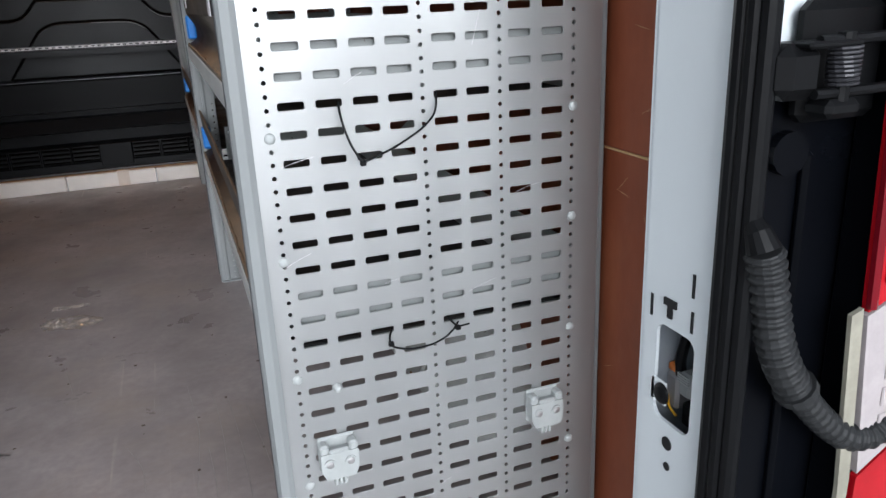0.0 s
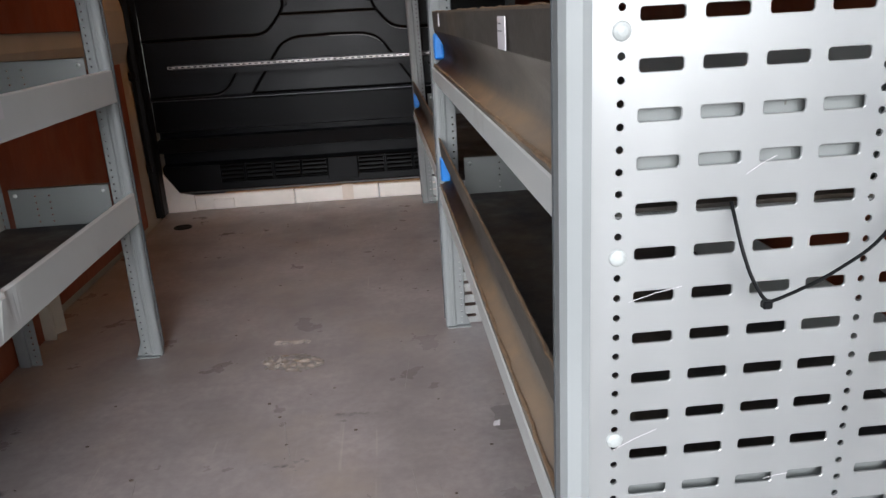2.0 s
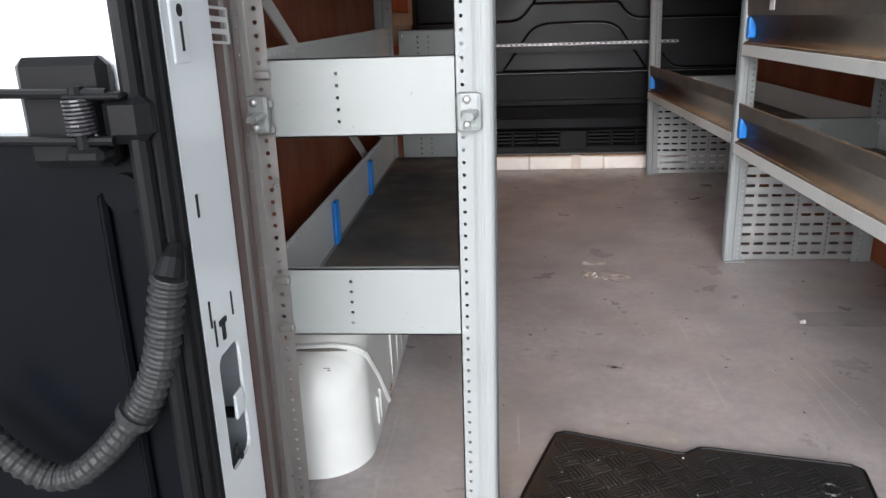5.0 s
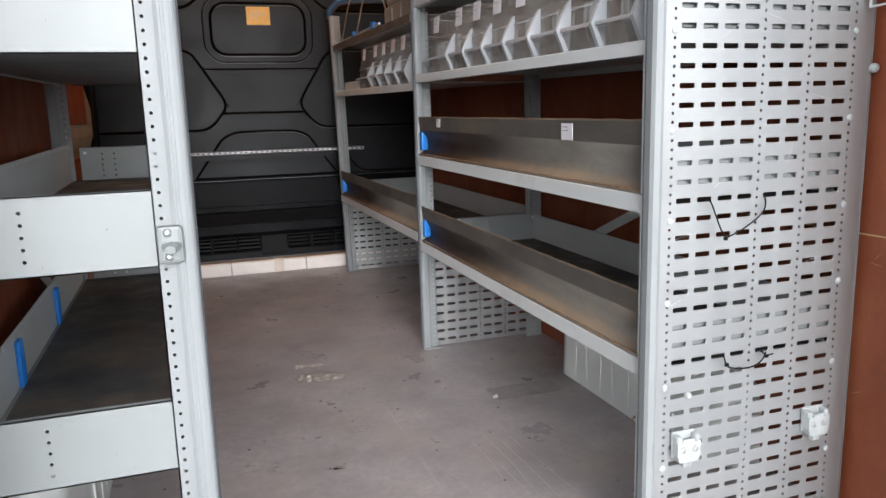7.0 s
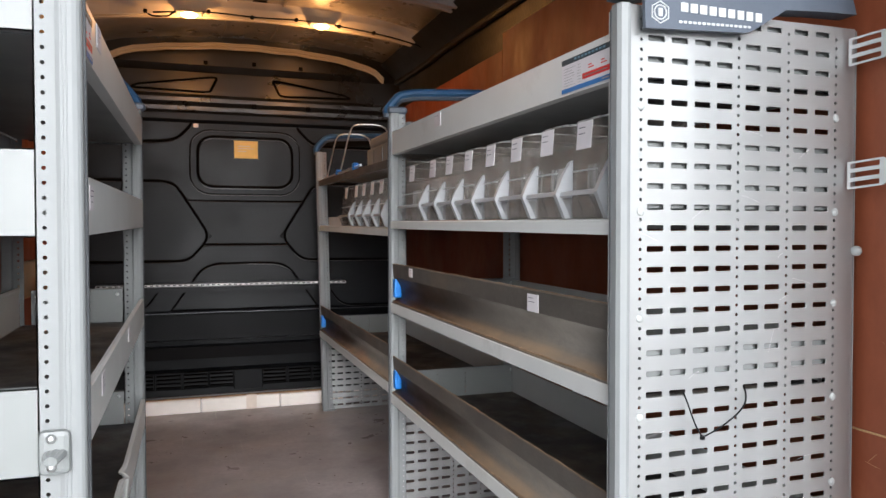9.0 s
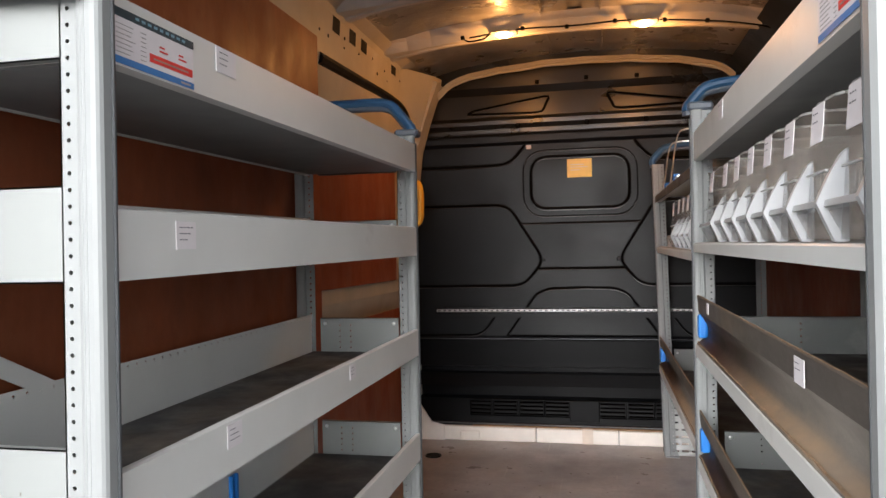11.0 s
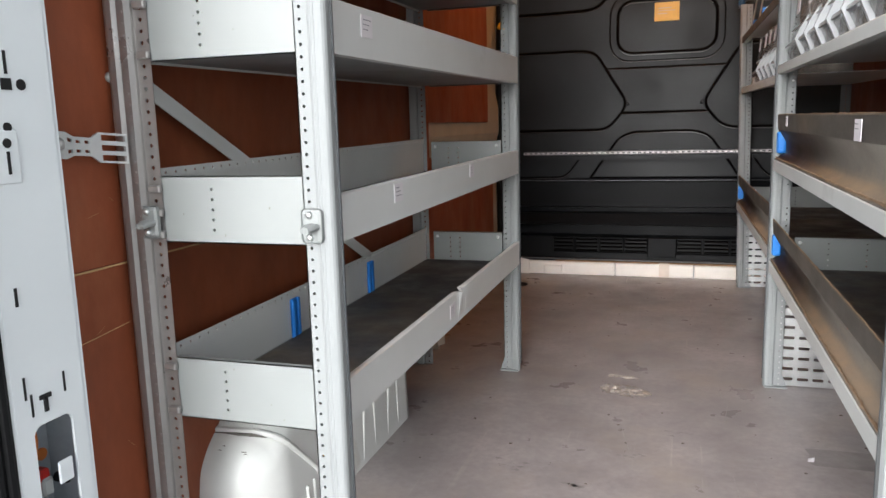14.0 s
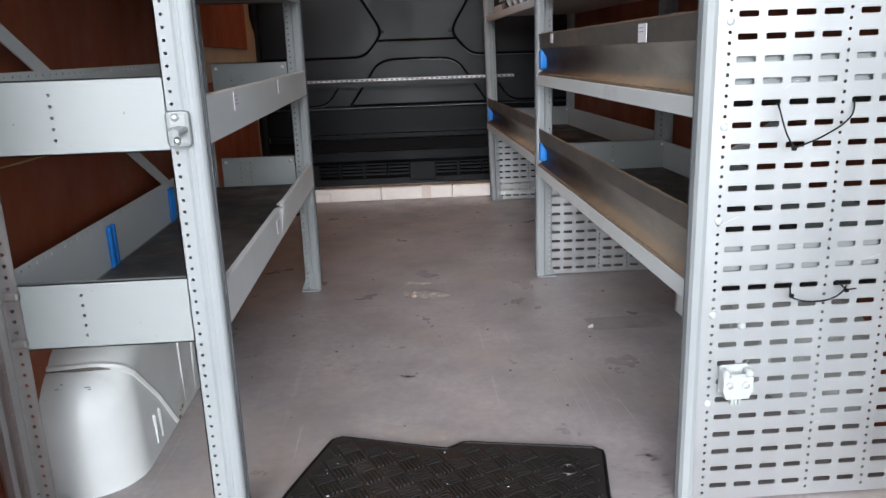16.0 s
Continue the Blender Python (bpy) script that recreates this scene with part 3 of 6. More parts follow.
for x, z in ((-0.30, 1.575), (0.04, 1.575), (0.32, 1.575), (-0.20, 1.785), (0.04, 1.792), (0.28, 1.785)):
    bm = bmesh.new()
    box(bm, x - 0.012, x + 0.012, 2.992, 3.012, z - 0.008, z + 0.016, 0.004)
    part("clip", bm, M_BEAD, bulkhead)
notice = thing("notice_card", (0.0, 3.03, 1.31), "small amber notice card stuck on the bulkhead", "notice")
part("card", boxes((-0.062, 0.058, 3.026, 3.0285, 1.311, 1.402)), M_AMBER, notice)
part("print", boxes((-0.045, 0.02, 3.0245, 3.0255, 1.372, 1.376), (-0.045, 0.04, 3.0245, 3.0255, 1.36, 1.363), (-0.045, 0.0, 3.0245, 3.0255, 1.345, 1.349)), M_TAPE, notice)
part("card", boxes((-0.262, -0.238, 3.026, 3.0285, 1.462, 1.482)), M_PAPER, thing("small_sticker", (-0.25, 3.03, 1.46), "tiny pale sticker on the black bulkhead", "sticker"))

# white board along the foot of the bulkhead
bm = bmesh.new()
for x0, x1 in ((-0.80, -0.24), (-0.236, 0.16), (0.164, 0.83)):
    box(bm, x0, x1, 2.99, 3.018, 0.0, 0.068 + random.uniform(-0.003, 0.003), 0.004)
box(bm, -0.62, -0.52, 2.985, 2.995, 0.0, 0.05, 0.004)
prism(bm, [(-0.845, 0.0), (-0.845, 0.205), (-0.830, 0.188), (-0.765, 0.090), (-0.700, 0.076), (-0.700, 0.0)], "y", 2.978, 2.987)
setting("baseboard", bm, M_SILL, "flaking white board along the bulkhead foot", "baseboard")
part("strip", boxes((-0.012, 0.040, 2.986, 2.9885, 0.001, 0.0735), (-0.012, 0.040, 2.9885, 3.010, 0.0720, 0.0745)), M_TAPE,
     thing("masking_tape", (0, 2.987, 0.0), "strip of cream masking tape over the white board", "tape"))

# perforated load bar on the bulkhead
bar = thing("load_rail", (0, 2.97, 0.65), "perforated galvanised load rail fixed across the bulkhead", "rail")
bm = bmesh.new()
P = lambda u, v, d: (u, 2.942 + d, 0.651 + v)
for i in range(46):
    x0 = -0.72 + i * 0.0267
    holed(bm, x0, x0 + 0.0267, 0.002, 0.0135, 0.008, 0.0030, 0.0025, 8, P, 0.002)
part("front_flange", bm, M_ALUDULL, bar)
part("web", boxes((-0.72, 0.508, 2.9445, 3.03, 0.646, 0.6485), (-0.72, 0.508, 2.9445, 3.03, 0.6625, 0.665), (-0.72, 0.508, 2.9455, 2.9485, 0.622, 0.646)), M_BLACK, bar, "dark painted web")

# curved cream trim where roof meets bulkhead
bm = bmesh.new()
pts = [(CX + x, 2.955, z) for x, z in ((-0.80, 1.42), (-0.765, 1.58), (-0.735, 1.66), (-0.708, 1.725), (-0.65, 1.785), (-0.50, 1.828), (-0.2, 1.856), (0, 1.861), (0.2, 1.856), (0.50, 1.828), (0.65, 1.785),
                                       (0.708, 1.735), (0.735, 1.66), (0.765, 1.58), (0.80, 1.42))]
arc = smooth(pts[3:12])
for dy, dz, r in ((0.0, 0.0, 0.008), (-0.010, 0.011, 0.005), (-0.020, 0.019, 0.004)):
    tube(bm, [(x, y + dy, z + dz + 0.0025 * math.sin(x * 31) * (1 if abs(x) > 0.12 else 0.3)) for x, y, z in arc], [r * min(1, 0.5 + 0.25 * min(i, len(arc) - 1 - i)) for i in range(len(arc))], 8)
for a, b in zip(arc, arc[1:]):
    bm.faces.new([bm.verts.new(p) for p in ((a[0], a[1] + 0.004, a[2]), (b[0], b[1] + 0.004, b[2]), (b[0], b[1] - 0.020, b[2] + 0.022), (a[0], a[1] - 0.020, a[2] + 0.022))])
setting("trim_arch", bm, M_CREAM, "cream steel arch between roof and bulkhead", "trim")

trunk = thing("roof_edge_cover", (0.75, 1.8, 1.62), "black glossy moulded cover along the roof edge", "trim cover")
part("panel", prism(bmesh.new(), strip(smooth([(0.828, 1.60), (0.822, 1.66), (0.806, 1.72), (0.775, 1.765), (0.735, 1.800), (0.700, 1.828)]), 0.010, -1), "y", 0.55, 2.945), M_COVER, trunk)
part("fold", tube(bmesh.new(), smooth([(0.790, 2.94, 1.735), (0.795, 2.5, 1.728), (0.790, 2.0, 1.736), (0.795, 1.4, 1.728), (0.792, 0.9, 1.734), (0.794, 0.58, 1.730)], it=3), 0.014, 8), M_COVER, trunk)

# side door aperture on the left: seal and cream frame
bm = bmesh.new()
tube(bm, smooth([(-0.800, 1.60, 1.60), (-0.800, 2.55, 1.635), (-0.800, 2.72, 1.60), (-0.805, 2.80, 1.45), (-0.82, 2.82, 1.0), (-0.82, 2.82, 0.02)]), 0.022, 8)
setting("door_seal", bm, M_RUBBER, "black rubber seal round the side door", "trim")
bm = bmesh.new()
prism(bm, strip([(-0.806, 1.60), (-0.803, 1.66), (-0.800, 1.72), (-0.796, 1.785), (-0.785, 1.805), (-0.745, 1.832)], 0.012), "y", 0.9, 2.60)
prism(bm, strip([(-0.822, 1.07), (-0.812, 1.25), (-0.785, 1.46), (-0.745, 1.60), (-0.71, 1.70), (-0.675, 1.79)], 0.06), "y", 2.86, 2.985)
# the rail sweeps inwards to the corner of the bulkhead
zs = np.linspace(1.56, 1.80, 9)
sweep = []
for k in range(11):
    e = (k / 10) ** 2 * (3 - 2 * k / 10)
    sweep.append([bm.verts.new(((1 - e) * (-0.8065 + 0.045 * (z - 1.60)) + e * float(np.interp(z, (1.46, 1.60, 1.70, 1.79), (-0.785, -0.745, -0.71, -0.675))), 2.595 + 0.036 * k, z + 0.02 * (z > 1.79))) for z in zs])
for a, b in zip(sweep, sweep[1:]):
    for k in range(len(a) - 1):
        bm.faces.new((a[k], b[k], b[k + 1], a[k + 1])).smooth = True
part("pillar_cover", prism(bmesh.new(), strip([(-0.828, 0.0), (-0.826, 0.8), (-0.8225, 1.066)], 0.05), "y", 2.865, 2.985), M_BLACK, bulkhead, "black cover on the foot of the pillar")
rail = setting("trim_rail", bm, M_CREAM, "cream roof rail with punched openings", "trim")


def on_rail(z, y, off=0.002):
    """A point on the rail's upright face at a height."""
    return Vector((-0.800 + 0.0615 * (z - 1.72) + off, y, z))


for y, z in ((1.775, 1.758), (1.946, 1.764), (2.08, 1.768), (2.495, 1.778)):
    bm = bmesh.new()
    for off in (0.0015, -0.002):
        bm.faces.new([bm.verts.new(on_rail(z + dz, y + dy, off)) for dz, dy in ((-0.028, -0.036), (-0.028, 0.036), (0.026, 0.036), (0.026, -0.036))])
    part("punched_opening", bm, M_HOLE, rail)
for y, z, r in ((1.70, 1.70, 0.006), (1.86, 1.735, 0.006), (1.86, 1.70, 0.004), (2.02, 1.72, 0.005), (2.19, 1.745, 0.005), (2.26, 1.70, 0.006), (2.36, 1.735, 0.005), (2.40, 1.70, 0.004), (2.60, 1.745, 0.005), (2.66, 1.72, 0.006), (2.72, 1.72, 0.006), (1.62, 1.70, 0.005)):
    bm = bmesh.new()
    disc(bm, on_rail(z, y), (1, 0, -0.06), r, 0.0015, 10)
    part("hole", bm, M_HOLE, rail)
bm = bmesh.new()
prism(bm, strip([(-0.865, 0.02), (-0.868, 0.70), (-0.842, 0.78), (-0.842, 0.90), (-0.862, 1.0), (-0.860, 1.38), (-0.835, 1.50), (-0.81, 1.62)], 0.02, -1), "y", 1.50, 2.80)
side_door = setting("side_door", bm, M_CREAM, "cream inner skin of the closed sliding side door", "door")
for z in (0.245, 0.642):
    part("hinge_block", boxes((-0.850, -0.806, 2.800, 2.850, z - 0.022, z + 0.020, 0.007, 2), (-0.832, -0.812, 2.790, 2.805, z - 0.012, z + 0.012, 0.004)), M_RUBBER, side_door, "black rubber-covered door stop")
yh = thing("grab_handle", (-0.79, 2.72, 1.08), "yellow plastic grab handle by the side door", "handle")
part("grip", tube(bmesh.new(), smooth([(-0.80, 2.74, 1.075), (-0.745, 2.735, 1.10), (-0.74, 2.73, 1.19), (-0.745, 2.735, 1.28), (-0.80, 2.74, 1.305)]), 0.017, 10), M_YELLOW, yh)


# rear pillars, seals, jambs
def pillar(side):
    s = side
    xf = -0.70 if s < 0 else 0.728                # inner face
    X = lambda d: xf + s * d                      # d metres outwards
    base = setting("pillar_left" if s < 0 else "pillar_right", bmesh.new(), M_BODY, "white painted rear body pillar with punched slots", "pillar")
    bm = bmesh.new()
    P = lambda u, v, d: (X(d), u, v)
    # face with the service opening
    y0, y1, wz0, wz1, wy0, wy1 = -0.318, -0.205, 0.30, 0.445, -0.304, -0.240
    if s > 0:
        y0, y1, wz0, wz1, wy0, wy1 = -0.318, -0.207, 0.336, 0.448, -0.290, -0.228
    zt = 1.86
    holed(bm, y0, y1, wz0 - 0.02, wz1 + 0.02, (wy1 - wy0) / 2, (wz1 - wz0) / 2, 0.014, 16, P, 0.004)
    quad(bm, P, y0, y1, -0.02, wz0 - 0.02, 0.004)
    quad(bm, P, y0, y1, wz1 + 0.02, zt, 0.004)
    # returns: to the seal and back to the lining
    box(bm, min(X(0), X(0.20)), max(X(0), X(0.20)), y1 - 0.001, y1 + 0.004, -0.06, zt)
    prism(bm, [(X(0), y0), (X(0.006), y0 - 0.006), (X(0.03), y0 - 0.008), (X(0.03), y0 - 0.004), (X(0.014), y0 - 0.003), (X(0.004), y0 + 0.004)], "z", -0.02, zt)
    part("face", bm, M_BODY, base)
    part("cavity", boxes((min(X(0.07), X(0.075)), max(X(0.07), X(0.075)), y0, y1, 0.2, 0.6)), M_CAVITY, base)
    part("cavity", boxes((*sorted((X(0.005), X(0.07))), y1 - 0.006, y1 - 0.002, 0.2, 0.6)), M_CAVITY, base)
    # wiring inside the opening
    wc = (y0 + y1) / 2
    if s < 0:
        part("connector", boxes((*sorted((X(0.030), X(0.050))), wc - 0.022, wc - 0.002, wz0 + 0.028, wz0 + 0.072, 0.003)), M_ALUDULL, base, "grey cable connector")
        part("wire", tube(bmesh.new(), smooth([(X(0.055), wc - 0.030, wz1 + 0.01), (X(0.045), wc - 0.028, wz1 - 0.03), (X(0.04), wc - 0.012, wz0 + 0.085), (X(0.04), wc - 0.012, wz0 + 0.06)]), 0.005, 8), M_RUBBER, base, "black wire")
        part("wire", tube(bmesh.new(), smooth([(X(0.05), wc + 0.004, wz1 + 0.01), (X(0.04), wc + 0.006, wz1 - 0.035), (X(0.036), wc - 0.004, wz1 - 0.06), (X(0.04), wc - 0.010, wz0 + 0.07)]), 0.0026, 8), M_TAIL, base, "orange wire")
        part("connector", boxes((*sorted((X(0.026), X(0.044))), wc - 0.004, wc + 0.014, wz0 + 0.030, wz0 + 0.056, 0.003)), M_CLAMP, base, "milky white cable connector")
        part("plug", disc(bmesh.new(), (X(0.03), wc + 0.022, wz0 + 0.05), (-s, 0, 0), 0.007, 0.02, 12), M_RUBBER, base, "black plug")
        part("connector", boxes((*sorted((X(0.030), X(0.048))), -0.268, -0.248, 0.340, 0.368, 0.003)), M_REDPL, base, "red cable connector")
        part("grommet", disc(bmesh.new(), (X(0.0695), -0.226, 0.372), (1, 0, 0), 0.009, 0.003, 14), M_TAIL, base, "amber rubber grommet")
        part("latch_tab", boxes((*sorted((X(-0.001), X(0.003))), -0.262, -0.238, 0.352, 0.384, 0.0015)), M_BODY, base, "white steel tab in the opening")
    else:
        part("latch_tab", boxes((*sorted((X(0.0), X(0.003))), -0.252, -0.226, 0.353, 0.381, 0.0012)), M_BODY, base, "white steel tab in the opening")
        part("plug", dome(bmesh.new(), (X(0.0), -0.246, 0.367), (-s, 0, 0), 0.0125, 0.006, 16), M_RUBBER, base, "black rubber plug")
        part("wire", tube(bmesh.new(), smooth([(X(0.045), -0.240, 0.45), (X(0.037), -0.236, 0.425), (X(0.034), -0.231, 0.395), (X(0.037), -0.230, 0.374)]), 0.0062, 10), M_RUBBER, base, "black sleeved wire")
        part("connector", boxes((*sorted((X(0.028), X(0.048))), -0.256, -0.236, 0.354, 0.384, 0.004)), M_CLAMP, base, "milky white ribbed connector")
        for k in range(4):
            part("connector_rib", boxes((*sorted((X(0.0265), X(0.029))), -0.2555, -0.2365, 0.372 + k * 0.003, 0.3735 + k * 0.003)), M_WHITEPL, base)
        part("connector", boxes((*sorted((X(0.030), X(0.052))), -0.234, -0.212, 0.330, 0.374, 0.004)), M_ALUDULL, base, "grey cable connector")
        part("connector", boxes((*sorted((X(0.026), X(0.050))), -0.266, -0.246, 0.322, 0.352, 0.004)), M_RUBBER, base, "black cable connector")
        part("seal", boxes((*sorted((X(0.030), X(0.046))), -0.228, -0.214, 0.3745, 0.385, 0.003)), M_TAIL, base, "orange connector seal")
        part("wire", tube(bmesh.new(), smooth([(X(0.030), -0.218, 0.345), (X(0.026), -0.226, 0.334), (X(0.026), -0.240, 0.329)]), 0.0016, 8), M_YELLOW, base, "yellow wire")
    # slots and holes
    bm = bmesh.new()
    e = 0.0012
    if s < 0:
        cuts = ((-0.272, 0.905, 0.004, 0.028), (-0.264, 1.125, 0.004, 0.026), (-0.296, 0.618, 0.004, 0.024), (-0.292, 0.475, 0.003, 0.03), (-0.238, 0.49, 0.003, 0.028), (-0.300, 0.50, 0.003, 0.03), (-0.2735, 0.879, 0.015, 0.014))
        rounds = ((-0.252, 0.879, 0.007), (-0.279, 0.827, 0.006), (-0.276, 0.322, 0.007), (-0.262, 0.305, 0.004))
    else:
        cuts = ((-0.2215, 0.4635, 0.0035, 0.025), (-0.2865, 0.506, 0.0035, 0.025), (-0.2875, 0.4675, 0.0035, 0.023))
        rounds = ((-0.260, 0.312, 0.008), (-0.262, 0.284, 0.005))
    for yy, z, w, h in cuts:
        box(bm, *sorted((X(-e), X(0.001))), yy - w / 2, yy + w / 2, z - h / 2, z + h / 2)
    for yy, z, r in rounds:
        disc(bm, (X(0.001), yy, z), (-s, 0, 0), r, 0.0022, 12)
    part("punched_slots", bm, M_HOLE, base)
    bm = bmesh.new()
    top, stem = (((-0.280, -0.262, 0.478, 0.484), (-0.274, -0.268, 0.460, 0.480)) if s < 0 else ((-0.263, -0.243, 0.472, 0.480), (-0.2565, -0.2495, 0.459, 0.473)))
    for yy0, yy1, z0, z1 in (top, stem):
        box(bm, *sorted((X(-0.0024), X(0.0))), yy0, yy1, z0, z1)
    part("letter_cutout", bm, M_HOLE, base, "black letter T cut-out")
    if s < 0:
        part("raised_pad", boxes((min(X(-0.002), X(0.004)), max(X(-0.002), X(0.004)), -0.304, -0.266, 0.758, 0.824, 0.0028, 3)), M_BODY, base)
        bm = bmesh.new()
        disc(bm, (X(-0.001), -0.284, 0.808), (-s, 0, 0), 0.006, 0.0022, 12)
        box(bm, *sorted((X(-0.0032), X(-0.001))), -0.286, -0.282, 0.770, 0.798)
        disc(bm, (X(0.0), -0.275, 1.035), (-s, 0, 0), 0.0055, 0.0014, 12)
        part("punched_slots", bm, M_HOLE, base)
    # rubber seal: two ribs
    bm = bmesh.new()
    for dx, dy, r in ((0.006, -0.012, 0.009), (0.010, -0.025, 0.009), (0.020, -0.037, 0.010)) if s < 0 else ((-0.003, -0.009, 0.009), (-0.002, -0.021, 0.008), (0.003, -0.032, 0.009)):
        tube(bm, [(X(dx), y0 + dy, -0.02), (X(dx), y0 + dy, zt)], r, 10)
    part("rubber_seal", bm, M_RUBBER, base, "black ribbed rubber door seal")
    # outer jamb: black below, white above
    bm = bmesh.new()
    box(bm, min(X(0.03), X(0.40)), max(X(0.03), X(0.40)), y0 - 0.006, y0 + 0.03, -0.1, 0.690, 0.004)
    box(bm, min(X(0.075), X(0.085)), max(X(0.075), X(0.085)), y0 - 0.016, y0 - 0.005, 0.1, 0.64, 0.004)
    disc(bm, (X(0.055), y0 - 0.005, 0.64), (0, -1, 0), 0.020, 0.012, 16)
    part("jamb", bm, M_JAMB, base, "black jamb panel")
    part("jamb_upper", boxes((min(X(0.03), X(0.40)), max(X(0.03), X(0.40)), y0 - 0.006, y0 + 0.03, 0.694, 1.86, 0.006)), M_BODY, base)
    return base, X, y0


for s in (-1, 1):
    base, X, y0 = pillar(s)
    hin = thing("door_hinge", (X(0.1), y0 - 0.04, 0.66), "black door hinge with check spring on the jamb", "hinge", "rear door hinges")
    part("plate", boxes((*sorted((X(0.048), X(0.136))), y0 - 0.030, y0 - 0.007, 0.668, 0.770, 0.008)), M_RUBBER, hin)
    part("knuckle", boxes((*sorted((X(0.004), X(0.048))), y0 - 0.052, y0 - 0.008, 0.692, 0.738, 0.010)), M_RUBBER, hin)
    part("link", boxes((*sorted((X(0.020), X(0.075))), y0 - 0.060, y0 - 0.036, 0.7335, 0.7395, 0.002)), M_RUBBER, hin)
    part("link", boxes((*sorted((X(0.046), X(0.082))), y0 - 0.060, y0 - 0.030, 0.676, 0.692, 0.005)), M_RUBBER, hin)
    bm = bmesh.new()
    pts = [(X(0.064) + 0.012 * math.cos(a), y0 - 0.052 + 0.012 * math.sin(a), 0.702 + 0.032 * a / (2 * math.pi * 9)) for a in np.linspace(0, 2 * math.pi * 9, 110)]
    tube(bm, pts, 0.0016, 6)
    part("spring", bm, M_SPRING, hin, "dull steel coil spring")
    part("pin", tube(bmesh.new(), [(X(0.064), y0 - 0.052, 0.690), (X(0.064), y0 - 0.052, 0.745)], 0.007, 10), M_RUBBER, hin)
    for z in (0.697, 0.739):
        part("arm", tube(bmesh.new(), [(X(0.036), y0 - 0.052, z), (X(0.075), y0 - 0.052, z), (X(0.20), y0 - 0.054, z + 0.003)], 0.0045, 8), M_RUBBER, hin)
    hose = thing("corrugated_hose", (X(0.03), y0 - 0.05, 0.35), "black corrugated cable hose sagging between jamb and door", "hose", "cable hoses")
    yh1 = y0 - 0.046
    path = smooth([(X(0.004), y0 - 0.030, 0.592), (X(0.004), yh1, 0.574), (X(0.010), yh1, 0.556), (X(0.017), yh1, 0.524), (X(0.024), yh1, 0.492), (X(0.034), yh1, 0.464), (X(0.047), yh1, 0.438), (X(0.070), yh1, 0.408), (X(0.102), yh1, 0.373), (X(0.132), yh1 - 0.002, 0.348), (X(0.162), yh1 - 0.006, 0.344), (X(0.188), yh1 - 0.010, 0.362), (X(0.24), yh1 - 0.012, 0.42)], it=3)
    fine = []
    for a, b in zip(path, path[1:]):
        k = max(1, int(round((Vector(b) - Vector(a)).length / 0.0014)))
        fine += [tuple(Vector(a).lerp(Vector(b), i / k)) for i in range(k)]
    cc = next(i for i, p in enumerate(fine) if p[2] < 0.420)
    c0 = next(i for i, p in enumerate(fine) if p[2] < 0.566)
    ring = (-1.0, -0.6, 0.5, 1.0, 1.0, 0.5, -0.6, -1.0)
    part("cuff", tube(bmesh.new(), [fine[0], fine[c0 // 2], fine[c0]], [0.008, 0.012, 0.0155], 14), M_RUBBER, hose)
    part("sleeve", tube(bmesh.new(), fine[c0:cc], [0.0165 + 0.0016 * ring[i % 8] for i in range(cc - c0)], 14), M_HOSE, hose)
    part("collar", tube(bmesh.new(), [fine[cc - 2], fine[cc + 5]], [0.0212, 0.0205], 14), M_HOSE, hose)
    part("sleeve", tube(bmesh.new(), fine[cc:], [0.0142 + 0.0009 * ring[i % 8] for i in range(len(fine) - cc)], 14), M_HOSE, hose)

# tail lamp on the right jamb
lamp = thing("tail_lamp", (0.92, -0.36, 0.2), "red and clear tail lamp on the rear corner", "tail lamp")
for nm, prof, m, lb in (("red_lens", [(0.858, 0.488), (0.846, 0.78), (0.86, 0.86), (1.0, 0.86), (1.0, 0.545)], M_RED, "red ribbed lens"),
                        ("clear_lens", [(0.858, 0.484), (1.0, 0.540), (1.0, 0.385), (0.876, 0.305)], M_LENS, "clear ribbed lens"),
                        ("lower_lens", [(0.876, 0.300), (1.0, 0.380), (1.0, 0.15), (0.872, 0.15)], M_RED, "red lower lens")):
    ln = part(nm, prism(bmesh.new(), prof, "y", -0.374, -0.366), m, lamp, lb)
part("lens_rim", tube(bmesh.new(), [(0.861, -0.374, 0.492), (0.851, -0.374, 0.72), (0.850, -0.374, 0.78), (0.864, -0.374, 0.858)], 0.0055, 6), M_REDRIM, lamp, "dark red rim of the lens")
for k in range(9):
    z0 = 0.515 + k * 0.030
    part("lens_rib", boxes((0.872, 0.998, -0.3765, -0.3735, z0, z0 + 0.022, 0.0012)), M_RED, lamp)
for k in range(5):
    z0 = 0.330 + k * 0.030
    part("lens_prism", boxes((0.892, 0.998, -0.3765, -0.3735, z0 + 0.02, z0 + 0.041, 0.0012)), M_LENS, lamp)
part("housing", boxes((0.862, 1.0, -0.365, -0.325, 0.10, 0.90, 0.004)), M_JAMB, lamp, "black lamp housing")
part("bezel", prism(bmesh.new(), [(0.840, 0.487), (0.854, 0.492), (0.869, 0.300), (0.866, 0.15), (0.850, 0.15), (0.855, 0.288)], "y", -0.372, -0.367), M_BEZEL, lamp, "dusty beige lamp bezel")


